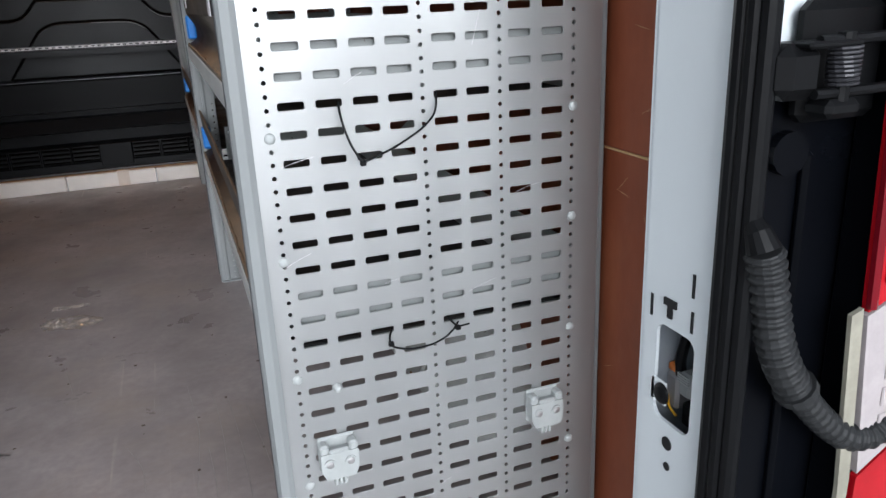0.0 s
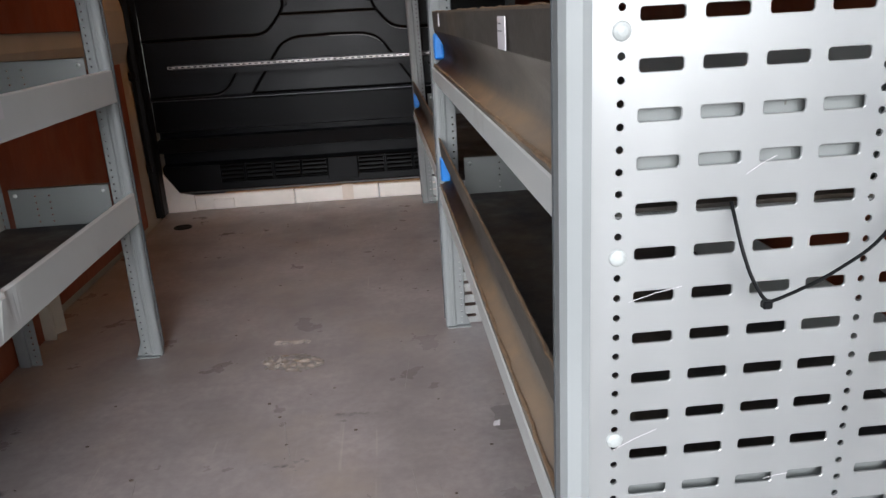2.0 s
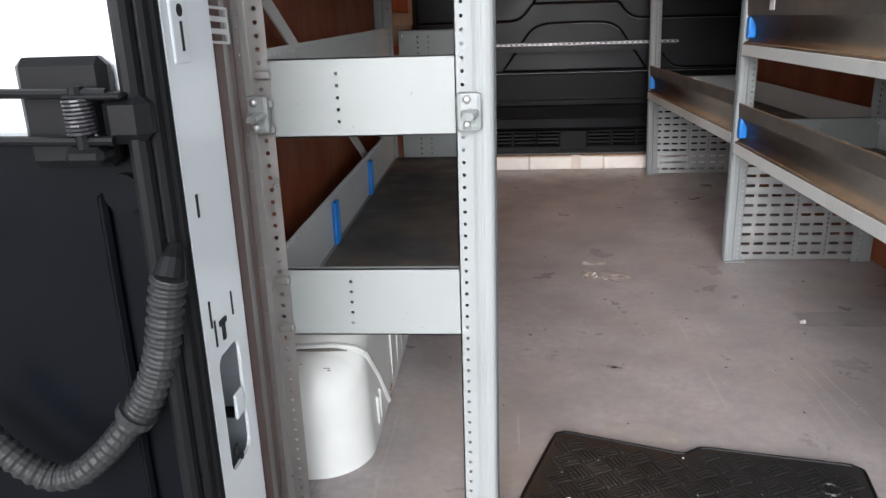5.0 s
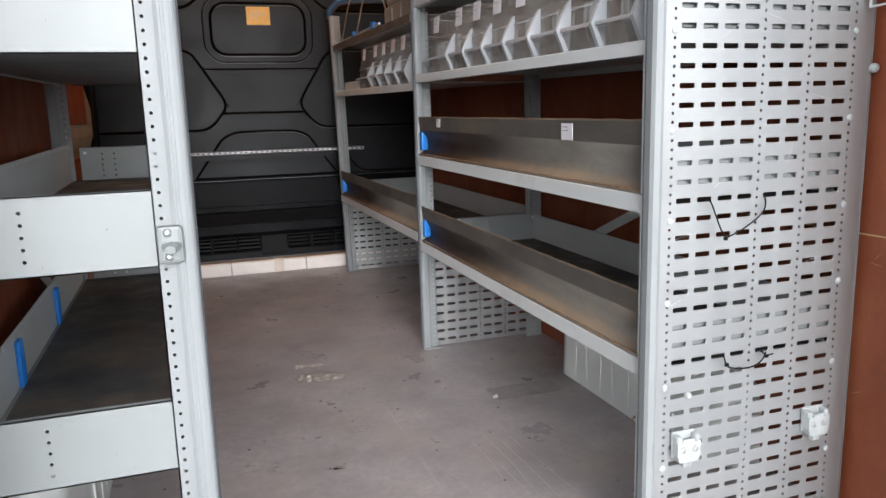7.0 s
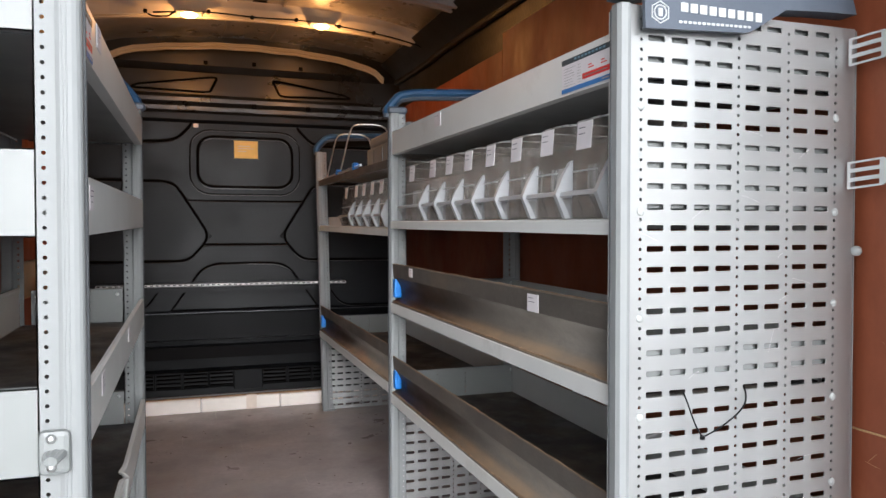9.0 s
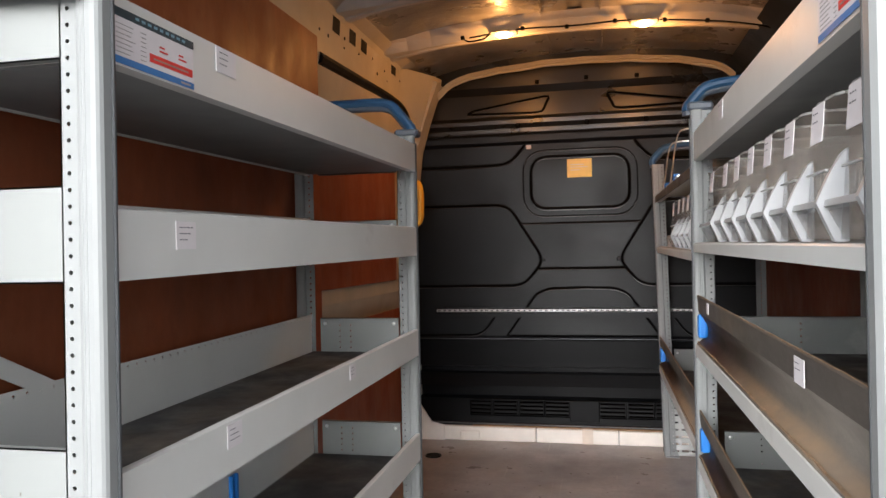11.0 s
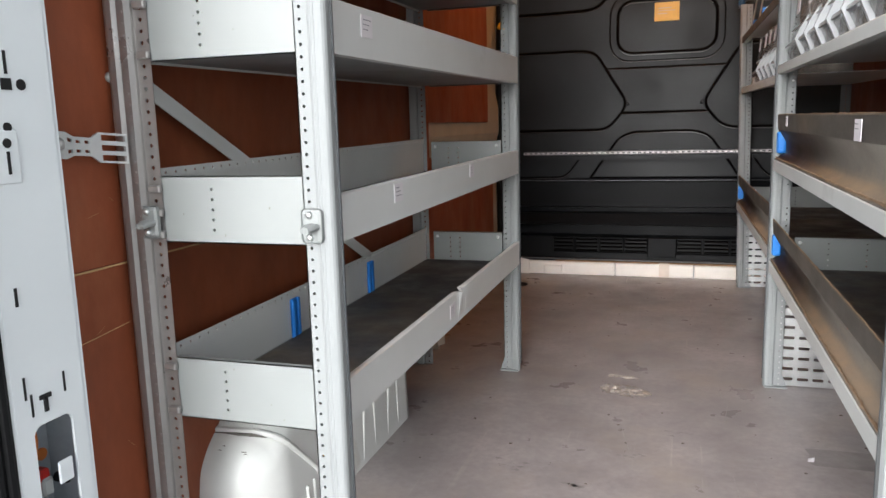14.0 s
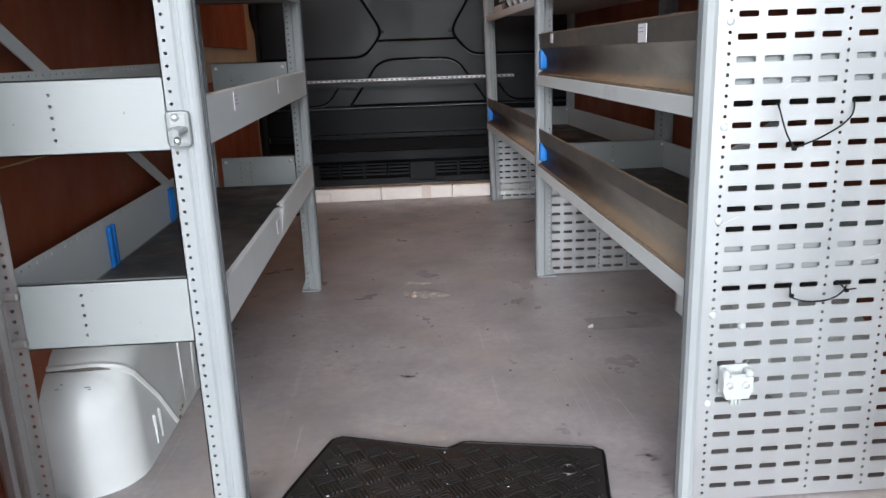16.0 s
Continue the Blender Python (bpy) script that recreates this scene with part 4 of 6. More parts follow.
# wheel arches
def wheel_arch(side, x_in, y0, y1):
    x_out = (PLY_L - 0.03) if side < 0 else (PLY_R + 0.03)
    arch = thing("wheel_arch", ((x_in + x_out) / 2, (y0 + y1) / 2, 0), "glossy white painted wheel arch box, scuffed on top", "wheel arch", "wheel arches")
    bm = bmesh.new()
    H = 0.335
    L = y1 - y0
    hy = (0.0, 0.003, 0.010, 0.022, 0.038, 0.054, 0.068, 0.074, 0.082, 0.11, 0.20, 0.33, L - 0.12, L - 0.05, L - 0.015, L)
    hz = (0.130, 0.146, 0.165, 0.186, 0.205, 0.219, 0.227, 0.234, 0.243, 0.262, 0.308, H, H, 0.325, 0.305, 0.27)
    ys = sorted(set(list(np.linspace(0, 0.13, 27)) + list(np.linspace(0.13, y1 - y0, 40))))
    rows_ = []
    for d in ys:
        h = float(np.interp(d, hy, hz))
        pr = 0.105
        xi = x_in + side * (pr - math.sqrt(max(0.0, pr * pr - max(0.0, pr - d) ** 2)))
        r = min(0.06, h * 0.5)
        sec = [(xi, 0.0), (xi + side * 0.004, h * 0.3), (xi + side * 0.008, h - r)]
        sec += [(xi + side * (0.008 + r - r * math.cos(a)), h - r + r * math.sin(a)) for a in np.linspace(0.25, math.pi / 2, 6)]
        sec += [((xi + x_out) / 2 + side * 0.03, h + 0.004), (x_out, h)]
        rows_.append([bm.verts.new((x, y0 + d, z)) for x, z in sec])
    for a, b in zip(rows_, rows_[1:]):
        for k in range(len(a) - 1):
            bm.faces.new((a[k], a[k + 1], b[k + 1], b[k]))
    foot = bm.verts.new((x_out, y0, 0.0))
    bm.faces.new(rows_[0] + [foot])
    bm.faces.new(rows_[-1] + [bm.verts.new((x_out, y1, 0.0))])
    for f in bm.faces:
        f.smooth = True
    part("shell", bm, M_ARCH, arch)
    # pressed ribs on the aisle side
    for k in range(5):
        y = y0 + 0.36 + k * (y1 - y0 - 0.44) / 4
        lean = 0.035 if k % 2 else 0.0
        bm = tube(bmesh.new(), [(x_in + side * 0.004, y, 0.012), (x_in + side * 0.0055, y + lean * 0.5, 0.13), (x_in + side * 0.0065, y + lean, 0.255)], [0.004, 0.005, 0.003], 6)
        part("pressed_rib", bm, M_ARCH, arch)
    bm = bmesh.new()
    crease = [(x_out - side * 0.02, y0 + 0.071, 0.230), (x_in + side * 0.10, y0 + 0.072, 0.2315)]
    for a in np.linspace(math.pi / 2, 0.15, 6):
        d = 0.073 + 0.034 * (1 - a / (math.pi / 2)) ** 2
        crease.append((x_in + side * (0.068 - 0.06 * math.cos(a)), y0 + d, float(np.interp(d, hy, hz)) - 0.06 + 0.06 * math.sin(a)))
    crease += [(x_in + side * 0.006, y0 + 0.20, 0.110), (x_in + side * 0.001, y0 + 0.28, 0.01)]
    tube(bm, crease, 0.007, 8)
    part("seam_ridge", bm, M_ARCH, arch)
    bm = bmesh.new()
    tube(bm, [(x - side * 0.001, y - 0.008, z - 0.0035) for x, y, z in crease[:5]], [0.0008, 0.0032, 0.0030, 0.0025, 0.0008], 6)
    part("scuff_line", bm, M_SCUFF, arch, "dark scuff along the crease")
    rw = random.Random(4 if side < 0 else 9)
    for k in range(9):
        u, d = rw.uniform(0.05, 0.13), rw.uniform(0.03, 0.09)
        h = float(np.interp(d, hy, hz))
        x, y, ln = x_in + side * u, y0 + d, rw.uniform(0.002, 0.006)
        part("scuff_mark", tube(bmesh.new(), [(x - ln, y, h + 0.0026), (x + ln * 0.2, y + 0.0008, h + 0.0030), (x + ln, y, h + 0.0026)], [0.0004, 0.0011, 0.0004], 5), M_SCUFF, arch)
    for k in range(4):
        y, z, r = y0 + rw.uniform(0.27, 0.33), rw.uniform(0.0, 0.03), rw.uniform(0.004, 0.009)
        part("rust_flake", boxes((*sorted((x_in - side * 0.0015, x_in + side * 0.006)), y, y + r, z, z + r * 0.8, 0.001)), M_RUST, arch)
    for k, y in enumerate((y0 + 0.155, y0 + 0.185)):
        part("pressed_rib", boxes((*sorted((x_in - side * 0.001, x_in + side * 0.012)), y, y + 0.008, 0.02, 0.085, 0.003)), M_ARCH, arch)
    return arch


wheel_arch(-1, -0.637, 0.13, 0.885)
wheel_arch(1, 0.683, 0.24, 0.97)

# foot of the door pillar behind the far end of the left rack
bm = bmesh.new()
prism(bm, [(-0.800, 1.518), (-0.757, 1.515), (-0.752, 1.521), (-0.768, 1.556), (-0.751, 1.585), (-0.756, 1.590), (-0.800, 1.590)], "z", 0.001, 0.30)
setting("pillar_foot", bm, M_CREAM, "cream folded steel foot of the side door pillar", "pillar")
part("lining_scratch", tube(bmesh.new(), smooth([(PLY_L + 0.0002, -0.20, 0.492), (PLY_L + 0.0003, -0.11, 0.498), (PLY_L + 0.0002, -0.01, 0.507)]), 0.0007, 4), M_PLYEDGE, bpy.data.objects["wall_lining_1"], "pale scratch")
rp = random.Random(3)
for nm, x, y0_, y1_, z0_, z1_ in (("wall_lining_1", PLY_L, -0.2, 0.0, 0.05, 0.58), ("wall_lining_2", PLY_L, -0.2, 0.0, 0.65, 1.3), ("wall_lining_3", PLY_R, -0.2, 0.0, 0.05, 0.55), ("wall_lining_4", PLY_R, -0.2, 0.0, 0.62, 1.2)):
    for k in range(5):
        y, z, l = rp.uniform(y0_, y1_), rp.uniform(z0_, z1_), rp.uniform(0.004, 0.018)
        a = rp.uniform(-1.2, 1.2)
        part("lining_scratch", tube(bmesh.new(), [(x, y - l * math.cos(a), z - l * math.sin(a)), (x, y, z), (x, y + l * math.cos(a), z + l * math.sin(a))], [0.0001, 0.0003, 0.0001], 4), M_PLYEDGE, bpy.data.objects[nm])


# ---- racks ----
def shared(name, bm, material):
    me = bpy.data.meshes.new(name)
    bmesh.ops.recalc_face_normals(bm, faces=bm.faces)
    bm.to_mesh(me)
    bm.free()
    me.materials.append(material)
    return me


def piece(name, mesh, at, parent):
    ob = new(name, mesh)
    ob.location = at
    under(ob, parent)
    return ob


def perforated(x0, x1, z0, z1, y, cols, rows, parent, name="end_panel", holes=(), hole_pitch=0.01525, hole_z=0.644, thick=0.002, label=""):
    """A slotted plate that faces the rear: columns of slots between columns of small holes."""
    P = lambda u, v, d: (u, y + d, v)
    bm = bmesh.new()
    pitch = (rows[-1] - rows[0]) / (len(rows) - 1)
    bands = sorted([(c - 0.0205, c + 0.0205, "s") for c in cols] + [(c - 0.0065, c + 0.0065, "h") for c in holes])
    x = x0
    for a, b, kind in bands:
        if a > x + 1e-5:
            quad(bm, P, x, a, z0, z1, thick)
        a = max(a, x)
        if kind == "s":
            z = z0
            for r in rows:
                if r - pitch / 2 > z + 1e-5:
                    quad(bm, P, a, b, z, r - pitch / 2, thick)
                holed(bm, a, b, r - pitch / 2, r + pitch / 2, 0.0150, 0.0044, 0.0026, 12, P, thick, 0.0005)
                z = r + pitch / 2
            if z1 > z:
                quad(bm, P, a, b, z, z1, thick)
        else:
            k0 = math.ceil((z0 + hole_pitch / 2 - hole_z) / hole_pitch)
            k1 = math.floor((z1 - hole_pitch / 2 - hole_z) / hole_pitch)
            z = z0
            for k in range(k0, k1 + 1):
                c = hole_z + k * hole_pitch
                if c - hole_pitch / 2 > z + 1e-5:
                    quad(bm, P, a, b, z, c - hole_pitch / 2, thick)
                holed(bm, a, b, c - hole_pitch / 2, c + hole_pitch / 2, 0.0028, 0.0028, 0.0028, 8, P, thick)
                z = c + hole_pitch / 2
            if z1 > z:
                quad(bm, P, a, b, z, z1, thick)
        x = b
    if x1 > x:
        quad(bm, P, x, x1, z0, z1, thick)
    bmesh.ops.remove_doubles(bm, verts=bm.verts, dist=0.00002)
    return part(name, bm, M_ALU, parent, label)


def perf_strip(bm, x0, x1, y, z0, z1, pitch, r, off=0.0, thick=0.002, face="y"):
    """A strip with one column of round holes, facing the rear (y) or a side (x)."""
    P = (lambda u, v, d: (u, y + d, v)) if face == "y" else (lambda u, v, d: (y + d, u, v))
    n = int((z1 - z0) / pitch)
    for k in range(n):
        holed(bm, x0, x1, z0 + k * pitch, z0 + (k + 1) * pitch, r, r, r, 8, P, thick)
    quad(bm, P, x0, x1, z0 + n * pitch, z1, thick)


def upright(parent, xa, xi, y, ztop, depth=0.034, mirror=1, mats=(M_UPRIGHT, M_UPRIGHT), near=True):
    """A rack upright: perforated flange from xa towards the smooth column that ends at xi (the aisle side)."""
    s = 1 if xi > xa else -1
    w = abs(xi - xa)
    xm, xh = xa + s * w * 0.46, xa + s * 0.020
    bm = bmesh.new()
    perf_strip(bm, min(xa, xh), max(xa, xh), y, 0.0, ztop, 0.0175, 0.0026)
    box(bm, *sorted((xh, xm)), y, y + 0.002, 0.0, ztop)
    box(bm, *sorted((xa, xa + s * 0.002)), y, y + depth, 0.0, ztop)
    # smooth column with a groove
    g = [(xm + s * (0.007 + w * 0.085 * k + dx), y - 0.007 + dy) for k in range(2) for dx, dy in ((0.0, 0.0), (0.0006, 0.0005), (0.0012, 0.0005), (0.0018, 0.0))]
    prof = [(xm, y - 0.004), (xm + s * 0.005, y - 0.007), *g, (xi - s * 0.010, y - 0.007), (xi - s * 0.005, y - 0.0055), (xi - s * 0.002, y - 0.003), (xi, y + 0.001), (xi, y + 0.014), (xi - s * 0.003, y + 0.014), (xi - s * 0.003, y + 0.004), (xm, y + 0.004)]
    prism(bm, prof, "z", 0.0, ztop)
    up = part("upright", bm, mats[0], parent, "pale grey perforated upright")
    bm = bmesh.new()
    box(bm, *sorted((xi - s * 0.001, xi + s * 0.003)), y + 0.013, y + 0.018, 0.02, ztop - 0.02, 0.001)
    part("edge_strip", bm, M_EDGE, up, "dark edging strip")
    bm = bmesh.new()
    box(bm, *sorted((xa - s * 0.012, xi - s * 0.004)), y - 0.016, y + depth, 0.0, 0.004, 0.001)
    prism(bm, [(xa, 0.004), (xa - s * 0.012, 0.004), (xa - s * 0.010, 0.012), (xa, 0.040)], "y", y + 0.001, y + 0.004)
    part("foot_plate", bm, mats[0], up)
    return up


def end_plate(parent, x0, x1, y, z0, z1, holes_at=(), thick=0.003):
    bm = bmesh.new()
    P = lambda u, v, d: (u, y + d, v)
    x = x0
    for h in sorted(holes_at):
        quad(bm, P, x, h - 0.008, z0, z1, thick)
        zc = (z0 + z1) / 2
        quad(bm, P, h - 0.008, h + 0.008, z0, zc - 0.04, thick)
        quad(bm, P, h - 0.008, h + 0.008, zc + 0.04, z1, thick)
        for k in range(5):
            holed(bm, h - 0.008, h + 0.008, zc - 0.04 + 0.016 * k, zc - 0.024 + 0.016 * k, 0.0026, 0.0026, 0.0026, 8, P, thick)
        x = h + 0.008
    quad(bm, P, x, x1, z0, z1, thick)
    quad(bm, lambda u, v, d: (u, y + v, z1 + d), x0, x1, 0, 0.010, -0.002)
    quad(bm, lambda u, v, d: (u, y + v, z0 + d), x0, x1, 0, 0.012, 0.002)
    plate = part("end_plate", bm, M_GREYDARK, parent)
    rs = random.Random(int(1000 * z0 + 7 * y))
    if y < 0.2:
        for k in range(3):
            u, v, r, h = rs.uniform(x0 + 0.03, x1 - 0.01), rs.uniform(z0 + 0.012, z1 - 0.01), rs.uniform(0.0004, 0.0009), rs.uniform(0.0006, 0.0022)
            part("scuff", boxes((u - r, u + r, y - 0.0005, y + 0.001, v - h, v + h)), M_SCUFF, parent)
    if y > 0.5:
        for u in (x0 + 0.014, x1 - 0.014):
            part("bolt", dome(bmesh.new(), (u, y - 0.0005, z1 - 0.016), (0, -1, 0), 0.0055, 0.003, 10), M_ZINC, plate, "small zinc bolt")
    return plate


def tray(parent, name, xf, xb, y0, y1, z0, zf, ze, rear_lip=True, floor_mat=M_TRAYMAT, label="", dent=None):
    """A shelf tray: pressed floor, front rail to zf, end plates to ze, back rail with a punched lip. xf: aisle side."""
    s = 1 if xf > xb else -1
    t = part(name, boxes((min(xf, xb) + 0.004, max(xf, xb) - 0.004, y0 + 0.004, y1 - 0.004, z0 + 0.004, z0 + 0.007)), M_UPRIGHT, parent, label)
    bm = bmesh.new()
    n = 120
    prof = [(xf, z0), (xf, zf - 0.002), (xf - s * 0.004, zf), (xf - s * 0.010, zf), (xf - s * 0.010, zf - 0.003), (xf - s * 0.003, zf - 0.004), (xf - s * 0.003, z0 + 0.003), (xf - s * 0.02, z0 + 0.003), (xf - s * 0.02, z0)]
    rings = []
    for i in range(n + 1):
        y = y0 + (y1 - y0) * i / n
        k = 0.0
        if dent:
            k = dent[1] * math.exp(-((y - dent[0]) / 0.016) ** 2) - 0.7 * dent[1] * math.exp(-((y - dent[0] - 0.035) / 0.02) ** 2)
        rings.append([bm.verts.new((x + s * k * max(0, (z - z0) / (zf - z0)), y, z - abs(k) * 0.5 * max(0, (z - z0) / (zf - z0)))) for x, z in prof])
    for a, b in zip(rings, rings[1:]):
        for j in range(len(prof)):
            bm.faces.new((a[j], a[(j + 1) % len(prof)], b[(j + 1) % len(prof)], b[j]))
    bm.faces.new(rings[0])
    bm.faces.new(rings[-1])
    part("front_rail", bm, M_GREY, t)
    # back rail
    bm = bmesh.new()
    zb = ze
    box(bm, *sorted((xb, xb + s * 0.003)), y0, y1, z0, zb)
    if rear_lip:
        P = lambda u, v, d: (xb + s * (0.004 + d), v, zb - 0.006 + u)
        k = int((y1 - y0) / 0.026)
        for i in range(k):
            holed(bm, 0, 0.016, y0 + i * (y1 - y0) / k, y0 + (i + 1) * (y1 - y0) / k, 0.003, 0.003, 0.003, 8, P, 0.002)
    part("back_rail", bm, M_GREY, t)
    if floor_mat:
        part("mat", boxes((min(xf, xb) + 0.014, max(xf, xb) - 0.014, y0 + 0.016, y1 - 0.016, z0 + 0.0075, z0 + 0.0105)), floor_mat, t, "dark dusty tray liner")
    return t


def blue_clip(parent, x, y, z0, z1, s):
    bm = bmesh.new()
    for dy in (-0.016, 0.004):
        box(bm, *sorted((x, x + s * 0.009)), y + dy, y + dy + 0.012, z0, z1, 0.002)
    box(bm, *sorted((x, x + s * 0.004)), y - 0.016, y + 0.016, z0, z1, 0.001)
    return part("clip", bm, M_BLUE, parent, "bright blue plastic divider clip")


def grab_bar(parent, line, y):
    """A stout moulded bar over the end of the rack, sloping down to the aisle upright."""
    pts = smooth([(x, y, z) for x, z in line], it=2, q=0.14)
    bar = part("grab_bar", tube(bmesh.new(), pts, 0.0145, 10), M_BLUEHANDLE, parent, "blue plastic grab bar")
    part("core", tube(bmesh.new(), [(x, a + 0.004, z - 0.012) for x, a, z in pts], 0.0125, 10), M_CAP, bar, "dark slate plastic core")
    return bar


def badge(parent, xo, xa, y, z):
    """A horned end cap with a hanging badge, from the outer side xo to the aisle side xa; the lettering is left as plain bars."""
    w = xa - xo
    X = lambda u: xo + w * u
    low, mid = z + 0.019, z + 0.028
    prof = [(0.03, low), (0.075, z + 0.084), (0.13, z + 0.104), (0.19, z + 0.102), (0.25, z + 0.076), (0.285, z + 0.062), (0.45, z + 0.050), (0.58, mid), (0.70, z + 0.024), (0.80, z + 0.026), (0.855, z + 0.030),
            (0.875, z + 0.060), (0.90, z + 0.085), (0.97, z + 0.080), (1.0, z + 0.006), (0.92, z + 0.004), (0.86, z + 0.012), (0.36, z + 0.012), (0.20, low - 0.002)]
    cap = part("end_cap", prism(bmesh.new(), [(X(u), v) for u, v in prof], "y", y - 0.016, y + 0.020), M_CAP, parent, "dark slate moulded plastic end cap")
    bar = fillet([(X(0.075), z + 0.080), (X(0.12), z + 0.122), (X(0.78), z + 0.122), (X(0.93), z + 0.070)], 0.03)
    part("grab_bar", tube(bmesh.new(), [(x, y + 0.014, v) for x, v in bar], 0.0145, 10), M_BLUEHANDLE, cap, "blue plastic grab bar")
    edge = [(X(0.022), y + 0.004, low + 0.004), (X(0.045), y + 0.004, z + 0.050), (X(0.068), y + 0.004, z + 0.086)]
    part("blue_edge", tube(bmesh.new(), edge, 0.0045, 6), M_BLUEHANDLE, cap, "blue edge strip")
    plate = [(0.345, z + 0.014), (0.50, z - 0.029), (0.525, z - 0.033), (0.915, z - 0.041), (0.918, z + 0.006), (0.60, z + 0.0135)]
    part("badge", prism(bmesh.new(), [(X(u), v) for u, v in plate], "y", y - 0.024, y - 0.0165), M_CAP, cap)
    bm = bmesh.new()
    n = 9
    for k in range(n):
        u0, u1 = X(0.465 + 0.33 * k / n), X(0.465 + 0.33 * (k + 0.72) / n)
        zc = z - 0.008 + 0.0004 * k
        box(bm, min(u0, u1), max(u0, u1), y - 0.0255, y - 0.0238, zc - 0.0068, zc + 0.0068)
    for k in range(16):
        u0, u1 = X(0.51 + 0.018 * k), X(0.51 + 0.018 * k + 0.012)
        box(bm, min(u0, u1), max(u0, u1), y - 0.0255, y - 0.0238, z - 0.026 - 0.0002 * k, z - 0.0225 - 0.0002 * k)
    ec = Vector((X(0.862), y - 0.0247, z - 0.016))
    for r in (0.0165, 0.0105):
        tube(bm, [ec + Vector((r * math.cos(a + 0.52), 0, r * math.sin(a + 0.52))) for a in np.linspace(0, 2 * math.pi, 7 if r > 0.012 else 17)[:-1]], 0.0011, 6, True)
    box(bm, ec.x - 0.0035, ec.x + 0.0035, y - 0.0255, y - 0.0238, ec.z - 0.006, ec.z + 0.006)
    part("emblem", bm, M_WHITEPL, cap, "white printed emblem")
    return cap


def sticker(parent, place, w, h):
    """Printed load sticker: slate heading, white ground, red and blue blocks and illegible lines as bars."""
    def slab(u0, u1, v0, v1, d0, d1, bm):
        v = [bm.verts.new(place(u, vv, d)) for d in (d0, d1) for u, vv in ((u0, v0), (u1, v0), (u1, v1), (u0, v1))]
        for f in ((0, 1, 2, 3), (4, 5, 6, 7), (0, 1, 5, 4), (1, 2, 6, 5), (2, 3, 7, 6), (3, 0, 4, 7)):
            bm.faces.new([v[i] for i in f])
        return bm
    st = part("sticker", slab(0, w, 0, h, 0, 0.0008, bmesh.new()), M_PAPER, parent, "white printed load sticker with blue and red blocks")
    part("heading", slab(0, w, h * 0.84, h, 0.0008, 0.0014, bmesh.new()), M_DARKINK, parent)
    part("blue_block", slab(0, w, 0, h * 0.13, 0.0008, 0.0014, bmesh.new()), M_BLUEINK, parent)
    part("red_block", slab(w * 0.44, w * 0.98, h * 0.24, h * 0.40, 0.0008, 0.0014, bmesh.new()), M_REDINK, parent)
    bm = bmesh.new()
    for k in range(7):
        slab(w * 0.05, w * random.uniform(0.20, 0.30), h * (0.20 + 0.085 * k), h * (0.212 + 0.085 * k), 0.0008, 0.0013, bm)
        slab(w * 0.34, w * 0.40, h * (0.20 + 0.085 * k), h * (0.212 + 0.085 * k), 0.0008, 0.0013, bm)
    slab(w * 0.48, w * 0.92, h * 0.30, h * 0.33, 0.0014, 0.0018, bm)
    slab(w * 0.82, w * 0.95, h * 0.045, h * 0.085, 0.0014, 0.0018, bm)
    part("print", bm, M_ALUDULL, parent, "grey print lines")
    bm = bmesh.new()
    for k in range(9):
        slab(w * (0.28 + 0.07 * k), w * (0.32 + 0.07 * k), h * 0.90, h * 0.95, 0.0014, 0.0018, bm)
    part("heading_bars", bm, M_BLUEBAR, parent, "pale blue heading bars")
    for k in (0.56, 0.80):
        part("red_mark", slab(w * k, w * (k + 0.10), h * 0.50, h * 0.53, 0.0008, 0.0014, bmesh.new()), M_REDINK, parent)
        part("red_mark", slab(w * k, w * (k + 0.06), h * 0.58, h * 0.61, 0.0008, 0.0014, bmesh.new()), M_REDINK, parent)
    return st


# left rack
left = thing("shelving_unit", (-0.58, 0.7, 0.0), "pale grey steel van shelving rack with four trays, empty", "shelving", "van racks")
upright(left, -0.452, -0.400, -0.004, 1.262)
upright(left, -0.466, -0.414, 1.352, 1.285, 0.036)
# outer uprights against the lining
bm = bmesh.new()
perf_strip(bm, -0.728, -0.703, -0.004, 0.0, 1.262, 0.0175, 0.0032)
prism(bm, [(-0.776, 0.03), (-0.776, -0.012), (-0.768, -0.018), (-0.757, -0.018), (-0.752, -0.012), (-0.746, -0.012), (-0.742, -0.018), (-0.733, -0.018), (-0.728, -0.010), (-0.728, 0.002), (-0.772, 0.002), (-0.772, 0.03)], "z", 0.0, 1.262)
perf = part("upright", bm, M_COLUMN, left, "extruded aluminium upright beside the lining")
bm = bmesh.new()
for k in range(70):
    dome(bm, (-0.7375, -0.018, 0.02 + 0.0175 * k), (0, -1, 0), 0.0024, 0.0010, 6, 2)
tagged(part("dimples", bm, M_COLUMN, perf), kind="stuff")
tab_mesh = shared("lock_tab", boxes((-0.011, 0.011, -0.005, 0.005, -0.006, 0.006, 0.002)), M_COLUMN)
for z in (0.36, 0.435, 0.655, 0.69, 0.728, 0.935, 1.01, 1.17, 1.235):
    piece("lock_tab", tab_mesh, (-0.711, -0.009, z), perf)
bm = bmesh.new()
perf_strip(bm, -0.748, -0.722, 1.352, 0.0, 1.285, 0.0175, 0.0031)
box(bm, -0.776, -0.748, 1.340, 1.380, 0.0, 1.285, 0.003)
part("upright", bm, M_UPRIGHT, left)

